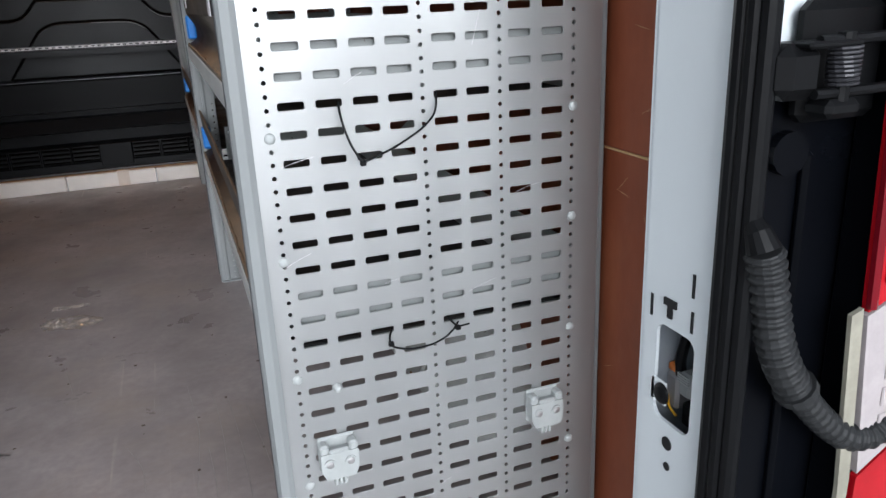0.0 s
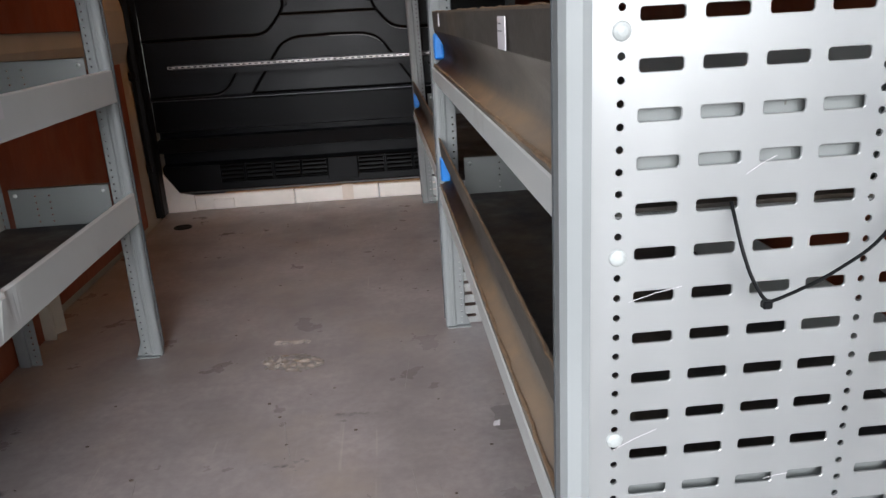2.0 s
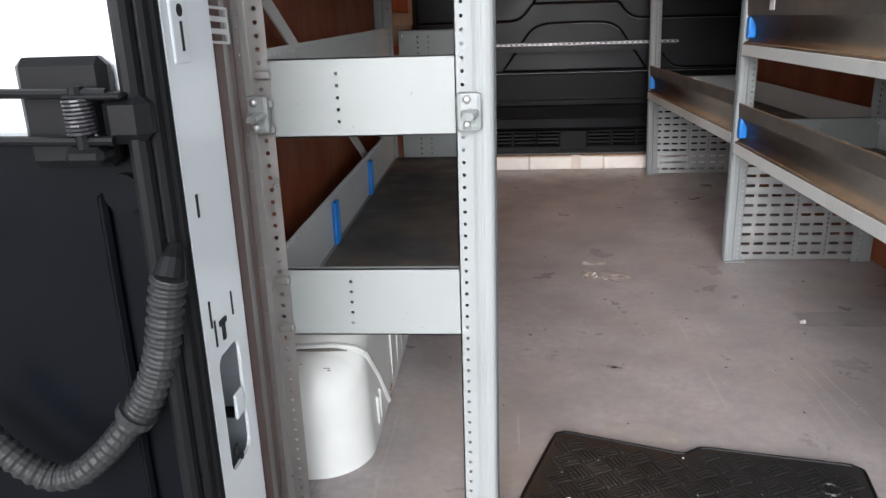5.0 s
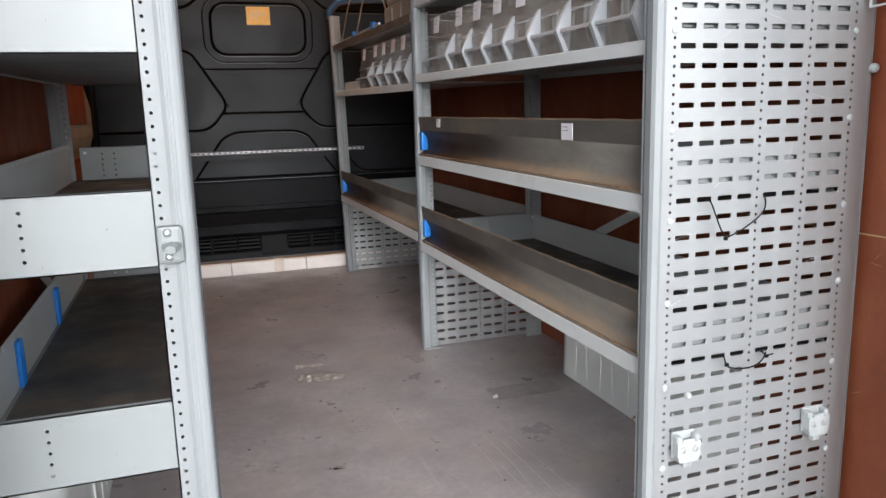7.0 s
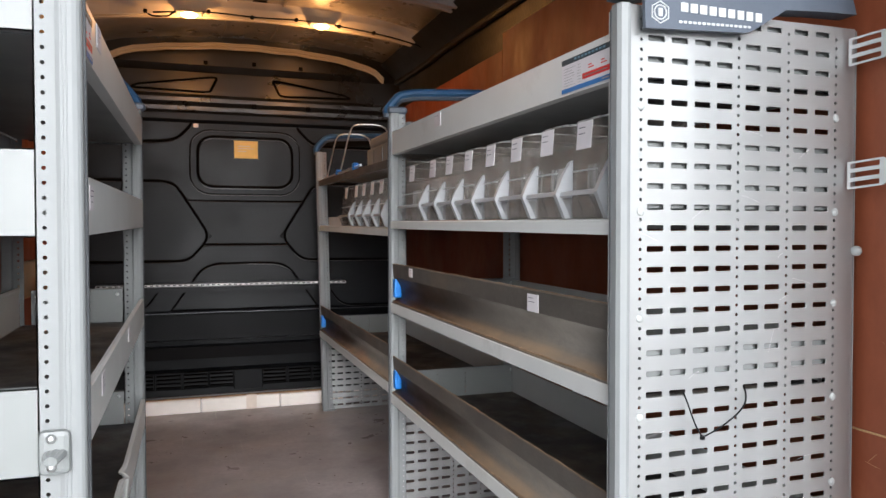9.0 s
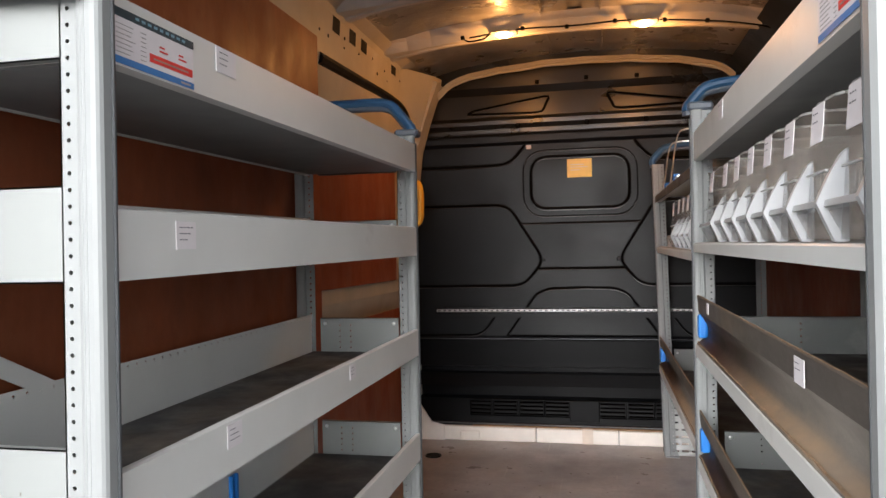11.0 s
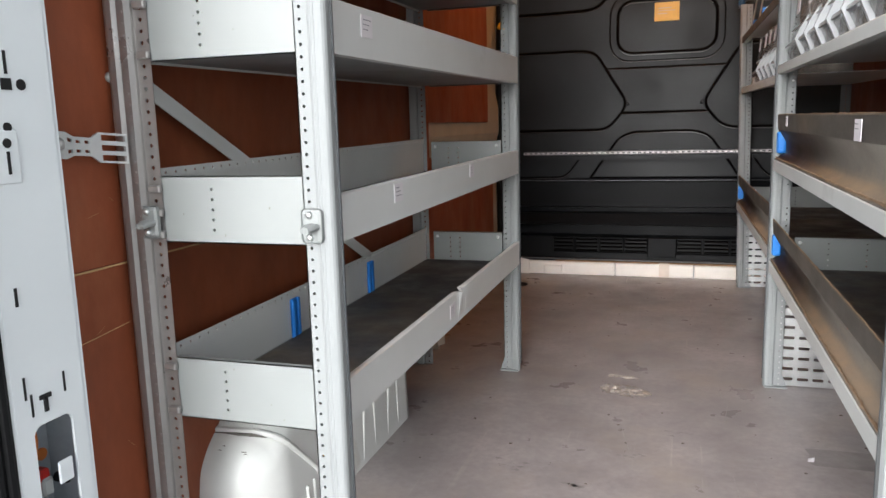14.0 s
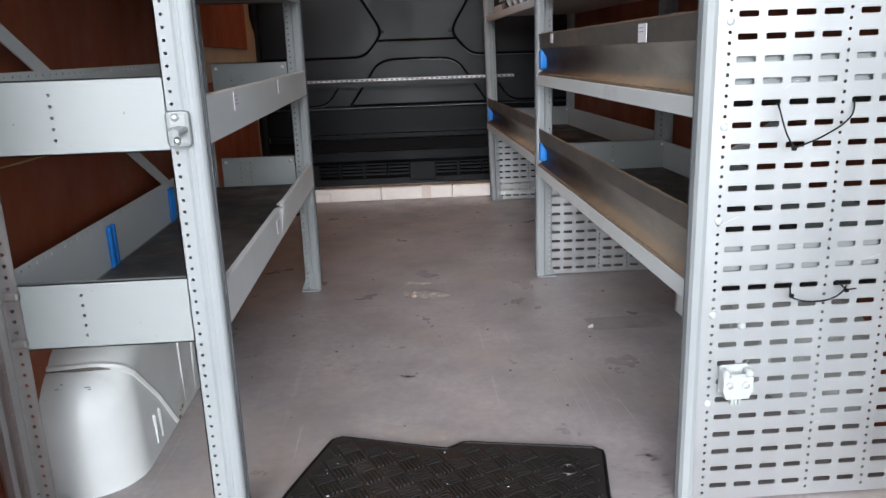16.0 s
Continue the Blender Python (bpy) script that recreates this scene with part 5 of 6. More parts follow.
TX0, TX1 = -0.412, -0.737
trays = []
for z0, zf, ze, m, dent in ((1.164, 1.243, 1.255, M_TRAYMAT, None), (0.925, 1.006, 1.029, M_TRAYMAT, None), (0.642, 0.716, 0.748, M_TRAYMAT, None), (0.346, 0.421, 0.450, M_TRAYMAT, (0.665, 0.009))):
    t = tray(left, "tray", TX0, TX1, 0.032, 1.350, z0, zf, ze, True, m or M_GREY, "pale grey steel shelf tray", dent)
    end_plate(t, -0.704, -0.450, -0.002, z0, ze, (-0.612,))
    end_plate(t, -0.704, -0.468, 1.346, z0, ze, (-0.612, -0.645))
    trays.append(t)
for y in (0.44, 0.864):
    blue_clip(trays[3], -0.733, y, 0.352, 0.440, 1)
FL = lambda y, z, xs=-0.4115: (lambda u, v, d: (xs + d, y + u, z + v))
for t, y, z, w, h, sd in ((0, 0.276, 1.222, 0.055, 0.036, 1), (1, 0.166, 0.976, 0.045, 0.035, 2), (2, 0.283, 0.693, 0.042, 0.033, 3), (2, 0.789, 0.694, 0.036, 0.030, 4), (3, 0.600, 0.386, 0.036, 0.030, 5)):
    label_paper(trays[t], FL(y, z), w, h, 3, sd)
sticker(trays[0], lambda u, v, d: (-0.4115 + d, 0.020 + u, 1.166 + v), 0.170, 0.062)
# the rack climbs a little towards the bulkhead
def rise(top, slope, y_from, skip=()):
    for ob in [top, *top.children_recursive]:
        if ob.type == "MESH" and not ob.name.startswith(skip):
            for v in ob.data.vertices:
                v.co.z += slope * (v.co.y - y_from)


for k, t in enumerate(trays):
    rise(t, 0.0135, 0.0)
# diagonal braces at the back
for ya, za, yb, zb in ((0.0, 0.908, 1.32, 0.252),):
    d = Vector((0, yb - ya, zb - za)).normalized()
    nrm = Vector((0, -d.z, d.y)) * 0.014
    bm = bmesh.new()
    vs = [bm.verts.new(Vector((x, *(Vector((0, y, z)) + sg * nrm)[1:]))) for x in (-0.750, -0.747) for y, z, sg in ((ya, za, 1), (ya, za, -1), (yb, zb, -1), (yb, zb, 1))]
    for f in ((0, 1, 2, 3), (4, 5, 6, 7), (0, 1, 5, 4), (1, 2, 6, 5), (2, 3, 7, 6), (3, 0, 4, 7)):
        bm.faces.new([vs[i] for i in f])
    part("diagonal_brace", bm, M_GREY, left)
badge(left, -0.776, -0.382, -0.004, 1.262)
grab_bar(left, ((-0.760, 1.285), (-0.735, 1.37), (-0.70, 1.388), (-0.49, 1.388), (-0.425, 1.310), (-0.425, 1.295)), 1.37)
bm = bmesh.new()
box(bm, -0.472, -0.402, 1.348, 1.392, 1.283, 1.305, 0.006)
part("end_cap", bm, M_CAP, left)


def hook_bracket(x, z):
    hb = thing("lashing_bracket", (x, -0.012, z), "pale die-cast lashing bracket with two bolts", "bracket", "lashing brackets")
    bm = bmesh.new()
    box(bm, x - 0.016, x + 0.018, -0.0185, -0.0115, z - 0.026, z + 0.026, 0.0065, 2)
    part("plate", bm, M_GREYDARK, hb)
    bm = bmesh.new()
    for k, (dx, r) in enumerate(((-0.006, 0.0048), (0.001, 0.0060), (0.008, 0.0052))):
        tube(bm, smooth([(x + dx + 0.002, -0.016, z - 0.001), (x + dx, -0.026, z - 0.001), (x + dx * 0.7, -0.034, z - 0.003), (x + dx * 0.4, -0.039, z - 0.004)]), r, 8)
    part("hook", bm, M_GREYDARK, hb)
    for dz in (-0.0165, 0.0165):
        part("bolt", dome(bmesh.new(), (x - 0.002, -0.0183, z + dz), (0, -1, 0), 0.0060, 0.005, 10), M_ZINC, hb)
    return hb


hook_bracket(-0.434, 0.674)
hook_bracket(-0.722, 0.676)


def wall_strap(x_rack, x_wall, y0, y1, z, s):
    """Perforated steel strap that ties the rack to the van's side."""
    st = thing("wall_strap", (x_wall, y0, z), "perforated zinc steel fixing strap tying rack to lining", "strap", "fixing straps")
    L = abs(y1 - y0)
    waist = lambda u: float(np.interp(u, (0.0, 0.24, 0.34, 0.56, 0.66, 1.0), (1.0, 1.0, 0.70, 0.70, 1.15, 1.15)))
    P = lambda u, v, d: (x_wall + (x_rack - x_wall) * u ** 1.5 + s * d, y0 + (y1 - y0) * u, z + v * waist(u) - 0.10 * L * u)
    bm = bmesh.new()
    for a, b in ((0.0, 0.08), (0.24, 0.34), (0.34, 0.45), (0.45, 0.56)):
        holed(bm, a, b, -0.020, 0.0, 0.030, 0.0035, 0.0034, 8, P, 0.003)
        holed(bm, a, b, 0.0, 0.020, 0.030, 0.0035, 0.0034, 8, P, 0.003)
    holed(bm, 0.08, 0.24, -0.020, 0.020, 0.055, 0.0055, 0.005, 12, P, 0.003)
    quad(bm, P, 0.56, 0.66, -0.020, 0.020, 0.003)
    for v in (-0.020, -0.020 / 3, 0.020 / 3):
        holed(bm, 0.66, 1.0, v, v + 0.04 / 3, 0.145, 0.0040, 0.0035, 12, P, 0.003)
    part("strap", bm, M_STRAP, st)
    part("bolt", dome(bmesh.new(), (x_wall - s * 0.002, y0 + (y1 - y0) * 0.10, z), (-s, 0, 0), 0.011, 0.014, 10), M_ZINC, st)
    return st


wall_strap(-0.745, -0.782, -0.150, -0.022, 1.236, -1)
wall_strap(-0.745, -0.782, -0.140, -0.022, 0.804, -1)
wall_strap(0.775, 0.812, -0.16, -0.006, 1.248, 1)
wall_strap(0.775, 0.812, -0.16, -0.006, 1.040, 1)
for x, y, z in ((-0.779, -0.006, 0.905), (0.800, -0.004, 0.897)):
    kb = thing("plastic_plug", (x, y, z), "white domed plastic plug on the lining", "plug")
    part("head", dome(bmesh.new(), (x, y, z), (1 if x < 0 else -1, -0.9, 0), 0.009, 0.007, 12), M_CLAMP, kb)

# right rack, rear bay
COLS = (0.398, 0.441, 0.484, 0.526, 0.582, 0.624, 0.680, 0.725)
HCOLS = (0.371, 0.553, 0.653, 0.754)
right = thing("shelving_unit", (0.57, 0.7, 0.0), "grey steel van shelving bay with a slotted aluminium end panel", "shelving", "van racks")
rows = [0.6455 + 0.0323 * k for k in range(-19, 20)]
perforated(0.350, 0.795, 0.004, 1.275, 0.0, COLS, rows, right, "end_panel", HCOLS, label="brushed aluminium end panel with rows of slots")
# corner column at the aisle
bm = bmesh.new()
prism(bm, [(0.330, 0.018), (0.330, 0.003), (0.334, -0.004), (0.344, -0.006), (0.351, -0.003), (0.351, 0.006), (0.337, 0.008), (0.337, 0.018)], "z", 0.0, 1.275)
part("corner_column", bm, M_UPRIGHT, right)
part("corner_edge", boxes((0.3295, 0.3335, 0.0185, 0.023, 0.01, 1.27, 0.001)), M_EDGE, right, "dark edging strip")
bm = bmesh.new()
perf_strip(bm, 0.024, 0.050, 0.345, 0.0, 1.275, 0.0175, 0.0031, face="x")
part("side_flange", bm, M_GREY, right)
rivet_mesh = shared("rivet", dome(bmesh.new(), (0, 0, 0), (0, -1, 0), 0.0066, 0.0034, 12, 3), M_CLAMP)
for x, zs in ((0.371, (0.187, 0.342, 0.498, 0.644, 0.797, 0.961, 1.122)), (0.755, (0.035, 0.158, 0.340, 0.502, 0.648, 0.809, 0.963, 1.122))):
    for z in zs:
        piece("rivet", rivet_mesh, (x, 0.0, z), right)
rs = random.Random(17)
for k in range(16):
    x, z, a, ln = rs.uniform(0.38, 0.76), rs.uniform(0.08, 1.2), rs.choice((0.3, 0.5, -0.25, 1.2, 0.15)) + rs.uniform(-0.15, 0.15), rs.uniform(0.006, 0.022)
    part("scratch", tube(bmesh.new(), [(x - ln * math.cos(a), -0.0002, z - ln * math.sin(a)), (x, -0.0003, z + 0.001), (x + ln * math.cos(a), -0.0002, z + ln * math.sin(a))], 0.00022, 4), M_PAPER, right)
upright(right, 0.395, 0.341, 1.382, 1.318)
bm = bmesh.new()
perf_strip(bm, 0.742, 0.788, 1.372, 0.0, 1.318, 0.0175, 0.0031)
box(bm, 0.788, 0.806, 1.372, 1.40, 0.0, 1.318, 0.002)
part("upright", bm, M_UPRIGHT, right)
bm = bmesh.new()
box(bm, 0.772, 0.806, 0.004, 0.034, 0.0, 1.275, 0.002)
part("upright", bm, M_UPRIGHT, right)
low_rows = [0.0255 + 0.0325 * k for k in range(0, 10)]
perforated(0.360, 0.790, 0.004, 0.352, 1.390, [c + 0.012 for c in COLS], low_rows, right, "lower_panel", [c + 0.012 for c in HCOLS], hole_z=0.02, label="slotted aluminium lower panel")


def flap(parent, x, y0, y1, z0, z1):
    """Dusty grey drop front with a hollow lower face and a ledge below it."""
    h = z1 - z0
    low = smooth([(x, z1 - h * 0.34), (x + 0.004, z1 - h * 0.42), (x + 0.017, z1 - h * 0.58), (x + 0.022, z1 - h * 0.74), (x + 0.017, z1 - h * 0.88), (x - 0.003, z1 - h * 0.985)], it=3)
    line = [(x + 0.004, z1 - 0.004), (x + 0.002, z1), (x - 0.002, z1), (x - 0.003, z1 - 0.003)] + low + [(x - 0.006, z0 - 0.002)]
    ob = part("drop_front", prism(bmesh.new(), strip(line, 0.003), "y", y0, y1), M_FLAP, parent, "dusty grey drop-front panel")
    for f in ob.data.polygons:
        f.use_smooth = len(f.vertices) == 4 and abs(f.center.z - (z0 + 0.32 * h)) < 0.33 * h
    rd = random.Random(int(1000 * (x + y0 + z0)))
    for nm, xo, zo, r in (("dust_ridge", -0.0035, z0 + h * 0.030, 0.0032), ("dust_edge", -0.001, z1 + 0.0002, 0.0016)):
        n = int((y1 - y0) / 0.022)
        pts = [(x + xo + rd.uniform(-0.0012, 0.0012), y0 + 0.006 + (y1 - y0 - 0.012) * k / n, zo + rd.uniform(-0.001, 0.001)) for k in range(n + 1)]
        part(nm, tube(bmesh.new(), pts, [r * rd.uniform(0.35, 1.0) for k in pts], 5), M_DUST, ob, "crust of brown dust")
    return ob


def deep_shelf(parent, x0, x1, y0, y1, z, zp, near_plate=True):
    """Tray behind a drop front: ledge, floor, back rail and end plates."""
    t = part("tray", boxes((x0 + 0.002, x1, y0, y1, z + 0.004, z + 0.007)), M_GREY, parent, "grey steel shelf tray")
    bm = bmesh.new()
    prism(bm, [(x0 - 0.006, z), (x0 - 0.006, z + 0.030), (x0 - 0.002, z + 0.034), (x0 + 0.02, z + 0.034), (x0 + 0.02, z + 0.031), (x0 - 0.002, z + 0.030), (x0 - 0.002, z + 0.003), (x0 + 0.02, z + 0.003), (x0 + 0.02, z)], "y", y0, y1)
    part("ledge", bm, M_GREY, t)
    flap(t, x0 + 0.002, y0, y1, z + 0.034, zp)
    part("back_rail", boxes((x1 - 0.030, x1 - 0.027, y0, y1, z, z + 0.10)), M_GREY, t)
    part("mat", boxes((x0 + 0.03, x1 - 0.005, y0 + 0.005, y1 - 0.02, z + 0.0075, z + 0.011)), M_TRAYMAT, t, "dark dusty tray liner")
    end_plate(t, x0 + 0.06, x1 - 0.02, y1 - 0.016, z + 0.005, z + 0.105, (x0 + 0.15, x0 + 0.25))
    if near_plate:
        end_plate(t, x0 + 0.03, x1 - 0.01, y0 - 0.028, z + 0.03, z + 0.105)
    part("end_clip", boxes((x0 - 0.002, x0 + 0.022, y1 - 0.034, y1 - 0.006, z + 0.050, z + 0.112, 0.006, 2)), M_BLUE, t, "blue plastic end clip")
    return t


r3 = deep_shelf(right, 0.348, 0.800, 0.040, 1.378, 0.657, 0.818)
r4 = deep_shelf(right, 0.348, 0.800, 0.040, 1.378, 0.357, 0.512)
FR = lambda y, z: (lambda u, v, d: (0.3455 - d, y - u, z + v))
label_paper(r3, FR(0.320, 0.792), 0.048, 0.034, 2, 11)
label_paper(r3, FR(1.158, 0.800), 0.036, 0.026, 1, 12)


def flat_shelf(parent, x0, x1, y0, y1, z0, z1, material=M_GREY):
    bm = bmesh.new()
    prism(bm, [(x0, z0), (x0, z1 - 0.003), (x0 + 0.004, z1), (x1, z1), (x1, z1 - 0.003), (x0 + 0.006, z1 - 0.003), (x0 + 0.003, z1 - 0.006), (x0 + 0.003, z0 + 0.003), (x0 + 0.02, z0 + 0.003), (x0 + 0.02, z0)], "y", y0, y1)
    return part("shelf", bm, material, parent, "pale grey steel shelf")


s2 = flat_shelf(right, 0.342, 0.800, 0.040, 1.378, 0.925, 0.950)
end_plate(s2, 0.37, 0.78, 0.012, 0.965, 1.075)
part("back_rail", boxes((0.797, 0.80, 0.04, 1.378, 0.93, 1.06)), M_GREY, s2)
s1 = tray(right, "tray", 0.346, 0.800, 0.040, 1.378, 1.167, 1.243, 1.25, True, None, "pale grey top tray")
end_plate(s1, 0.37, 0.78, 0.012, 1.165, 1.275)
end_plate(s1, 0.40, 0.78, 1.36, 1.167, 1.245)
sticker(s1, lambda u, v, d: (0.3455 - d, 0.204 - u, 1.171 + v), 0.165, 0.058)
label_paper(s1, FR(0.90, 1.219), 0.05, 0.036, 1, 13)
for t in (s1, s2):
    rise(t, 0.010, 0.0)
for t in (r3, r4):
    rise(t, 0.006, 0.3)
badge(right, 0.795, 0.322, 0.0, 1.275)
grab_bar(right, ((0.335, 1.318), (0.335, 1.330), (0.385, 1.388), (0.68, 1.404), (0.75, 1.39), (0.78, 1.318)), 1.40)
bm = bmesh.new()
box(bm, 0.333, 0.40, 1.376, 1.42, 1.316, 1.34, 0.006)
part("end_cap", bm, M_CAP, right)
for ya, za, yb, zb in ((1.16, 0.358, 0.40, 0.686),):
    d = Vector((0, yb - ya, zb - za)).normalized()
    nrm = Vector((0, -d.z, d.y)) * 0.014
    bm = bmesh.new()
    vs = [bm.verts.new(Vector((x, *(Vector((0, y, z)) + sg * nrm)[1:]))) for x in (0.788, 0.791) for y, z, sg in ((ya, za, 1), (ya, za, -1), (yb, zb, -1), (yb, zb, 1))]
    for f in ((0, 1, 2, 3), (4, 5, 6, 7), (0, 1, 5, 4), (1, 2, 6, 5), (2, 3, 7, 6), (3, 0, 4, 7)):
        bm.faces.new([vs[i] for i in f])
    part("diagonal_brace", bm, M_GREY, right)

# right rack, front bay
far = thing("shelving_unit", (0.57, 2.1, 0.0), "grey steel van shelving bay beside the bulkhead, bins on its shelf", "shelving", "van racks")
lean = upright(far, 0.397, 0.345, 2.820, 1.335)
for ob in [lean, *lean.children_recursive]:
    for v in ob.data.vertices:
        v.co.x += 0.022 * (0.70 - v.co.z)
perforated(0.360, 0.790, 0.004, 0.385, 2.83, [c + 0.012 for c in COLS], [0.0255 + 0.0325 * k for k in range(11)], far, "lower_panel", [c + 0.012 for c in HCOLS], hole_z=0.02, label="slotted aluminium lower panel")
bm = bmesh.new()
perf_strip(bm, 0.765, 0.808, 2.81, 0.0, 1.335, 0.0175, 0.0031)
part("upright", bm, M_UPRIGHT, far)
f4 = deep_shelf(far, 0.350, 0.800, 1.424, 2.815, 0.388, 0.548, False)
f2 = flat_shelf(far, 0.345, 0.800, 1.424, 2.815, 0.914, 0.941)
part("tray_front", boxes((0.39, 0.393, 2.45, 2.80, 0.941, 0.983, 0.001)), M_GREY, f2)
f1 = flat_shelf(far, 0.345, 0.800, 1.424, 2.815, 1.143, 1.168)
part("front_edge", boxes((0.3405, 0.3445, 1.424, 2.815, 1.141, 1.170, 0.001)), M_FLAP, f1)
for t in (f1, f2):
    rise(t, 0.013, 1.424)
grab_bar(far, ((0.335, 1.335), (0.335, 1.36), (0.39, 1.418), (0.66, 1.433), (0.75, 1.42), (0.78, 1.335)), 2.84)


# storage bins
def storage_bin(w):
    b = thing("storage_bin", (0.36, 0, 0), ("wide " if w > 0.2 else "") + "clear plastic tilt-out parts bin with white front", "bin", "parts bins on the rack")
    x0, H = 0.366, 0.172

    def plan(z):
        k = -0.006 + 0.014 * (z / H)                    # the front leans back
        r, w0, w1 = 0.032, 0.006, w - 0.006
        out = [(x0 + 0.20, w0)]
        out += [(x0 + k + r - r * math.sin(a), w0 + r - r * math.cos(a)) for a in np.linspace(0, math.pi / 2, 6)]
        out += [(x0 + k + r - r * math.cos(a), w1 - r + r * math.sin(a)) for a in np.linspace(0, math.pi / 2, 6)]
        return out + [(x0 + 0.20, w1)]

    bm = bmesh.new()
    rings = [[bm.verts.new((x, y, z)) for x, y in plan(z)] for z in (0.004, 0.05, 0.11, H)]
    for a, c in zip(rings, rings[1:]):
        for i in range(len(a)):
            bm.faces.new((a[i], a[(i + 1) % len(a)], c[(i + 1) % len(a)], c[i]))
    bm.faces.new(rings[0])
    for f in bm.faces:
        f.smooth = True
    ob = part("body", bm, M_CLEAR, b, "clear plastic body")
    ob.visible_shadow = False
    rim = tube(bmesh.new(), [(x, y, H) for x, y in plan(H)], 0.0018, 6, True)
    ro = part("rim", rim, M_RIM, b)
    ro.visible_shadow = False
    bm = bmesh.new()
    prism(bm, [(x0 + 0.012, 0.0), (x0 - 0.003, 0.0), (x0 - 0.022, 0.044), (x0 - 0.017, 0.056), (x0 - 0.008, 0.076), (x0 + 0.006, 0.100), (x0 + 0.013, 0.106)], "y", -0.005, 0.006)
    part("cheek", bm, M_BINWHITE, b, "white plastic cheek")
    bm = bmesh.new()
    prism(bm, strip([(x0 - 0.013, 0.041), (x0 - 0.012, 0.047), (x0 + 0.000, 0.049)], 0.002), "y", 0.008, w - 0.006)
    part("chin", bm, M_BINWHITE, b, "white plastic lip")
    bm = bmesh.new()
    prism(bm, strip([(x0 + 0.050, 0.006), (x0 + 0.034, 0.060), (x0 + 0.036, 0.098)], 0.002), "y", 0.020, w - 0.022)
    dv = part("inner_scoop", bm, M_RIM, b, "pale inner scoop of the bin")
    dv.visible_shadow = False
    part("front_rib", boxes((x0 - 0.0025, x0 + 0.0010, 0.030, w - 0.030, 0.083, 0.0855)), M_WHITEPL, b)
    bm = bmesh.new()
    prism(bm, strip([(x0 + 0.010, 0.002), (x0 - 0.008, 0.038)], 0.002), "y", 0.008, w - 0.006)
    co = part("scoop", bm, M_CLEAR, b)
    co.visible_shadow = False
    return b


def add_bins(w, y0, count, z, seed, climb):
    rng = random.Random(seed)
    first = storage_bin(w)
    # the label rides on the sloping front
    place = lambda u, v, d: (0.366 - 0.006 + 0.014 * (0.146 + v) / 0.172 - d - 0.002, w * 0.56 - u, 0.146 + v)
    label_paper(first, place, 0.050, 0.048, 2, seed)
    first.matrix_basis = Matrix.Translation((0.36, y0, z))
    for k in range(1, count):
        copy_thing(first, Matrix.Translation((0.36, y0 + k * w, z + k * w * climb)))


add_bins(0.1417, 0.088, 7, 0.9525, 21, 0.010)
add_bins(0.255, 1.080, 1, 0.962, 24, 0.010)
add_bins(0.1417, 1.53, 4, 0.944, 31, 0.013)
add_bins(0.255, 2.097, 1, 0.951, 34, 0.013)


# loose and small things
def zip_tie(name, pts, tail, label):
    z = thing(name, pts[0], label, "cable tie", "cable ties on the panel")
    part("strap", tube(bmesh.new(), smooth(pts, it=3), 0.0014, 6), M_RUBBER, z)
    k = pts[len(pts) // 2]
    bm = bmesh.new()
    box(bm, tail[0] - 0.003, tail[0] + 0.004, tail[1] - 0.003, tail[1] + 0.003, tail[2] - 0.003, tail[2] + 0.003, 0.001)
    part("head", bm, M_RUBBER, z)
    return z


zip_tie("cable_tie", [(0.452, 0.002, 0.678), (0.450, -0.010, 0.668), (0.452, -0.018, 0.650), (0.458, -0.022, 0.630), (0.469, -0.024, 0.611), (0.480, -0.024, 0.614), (0.510, -0.021, 0.624), (0.545, -0.016, 0.641), (0.562, -0.012, 0.655), (0.568, -0.006, 0.668), (0.570, 0.002, 0.680)], (0.469, -0.024, 0.610), "black cable tie looped through panel slots")
zip_tie("cable_tie", [(0.497, 0.002, 0.388), (0.489, -0.012, 0.383), (0.488, -0.018, 0.372), (0.510, -0.024, 0.366), (0.540, -0.024, 0.366), (0.562, -0.020, 0.371), (0.576, -0.014, 0.378), (0.584, -0.008, 0.384)], (0.489, -0.017, 0.375), "thin black cable tie looped through panel slots")
zip_tie("cable_tie", [(0.572, 0.002, 0.391), (0.575, -0.008, 0.386), (0.581, -0.013, 0.379), (0.598, -0.012, 0.380)], (0.581, -0.013, 0.378), "thin black cable tie tail through a slot")


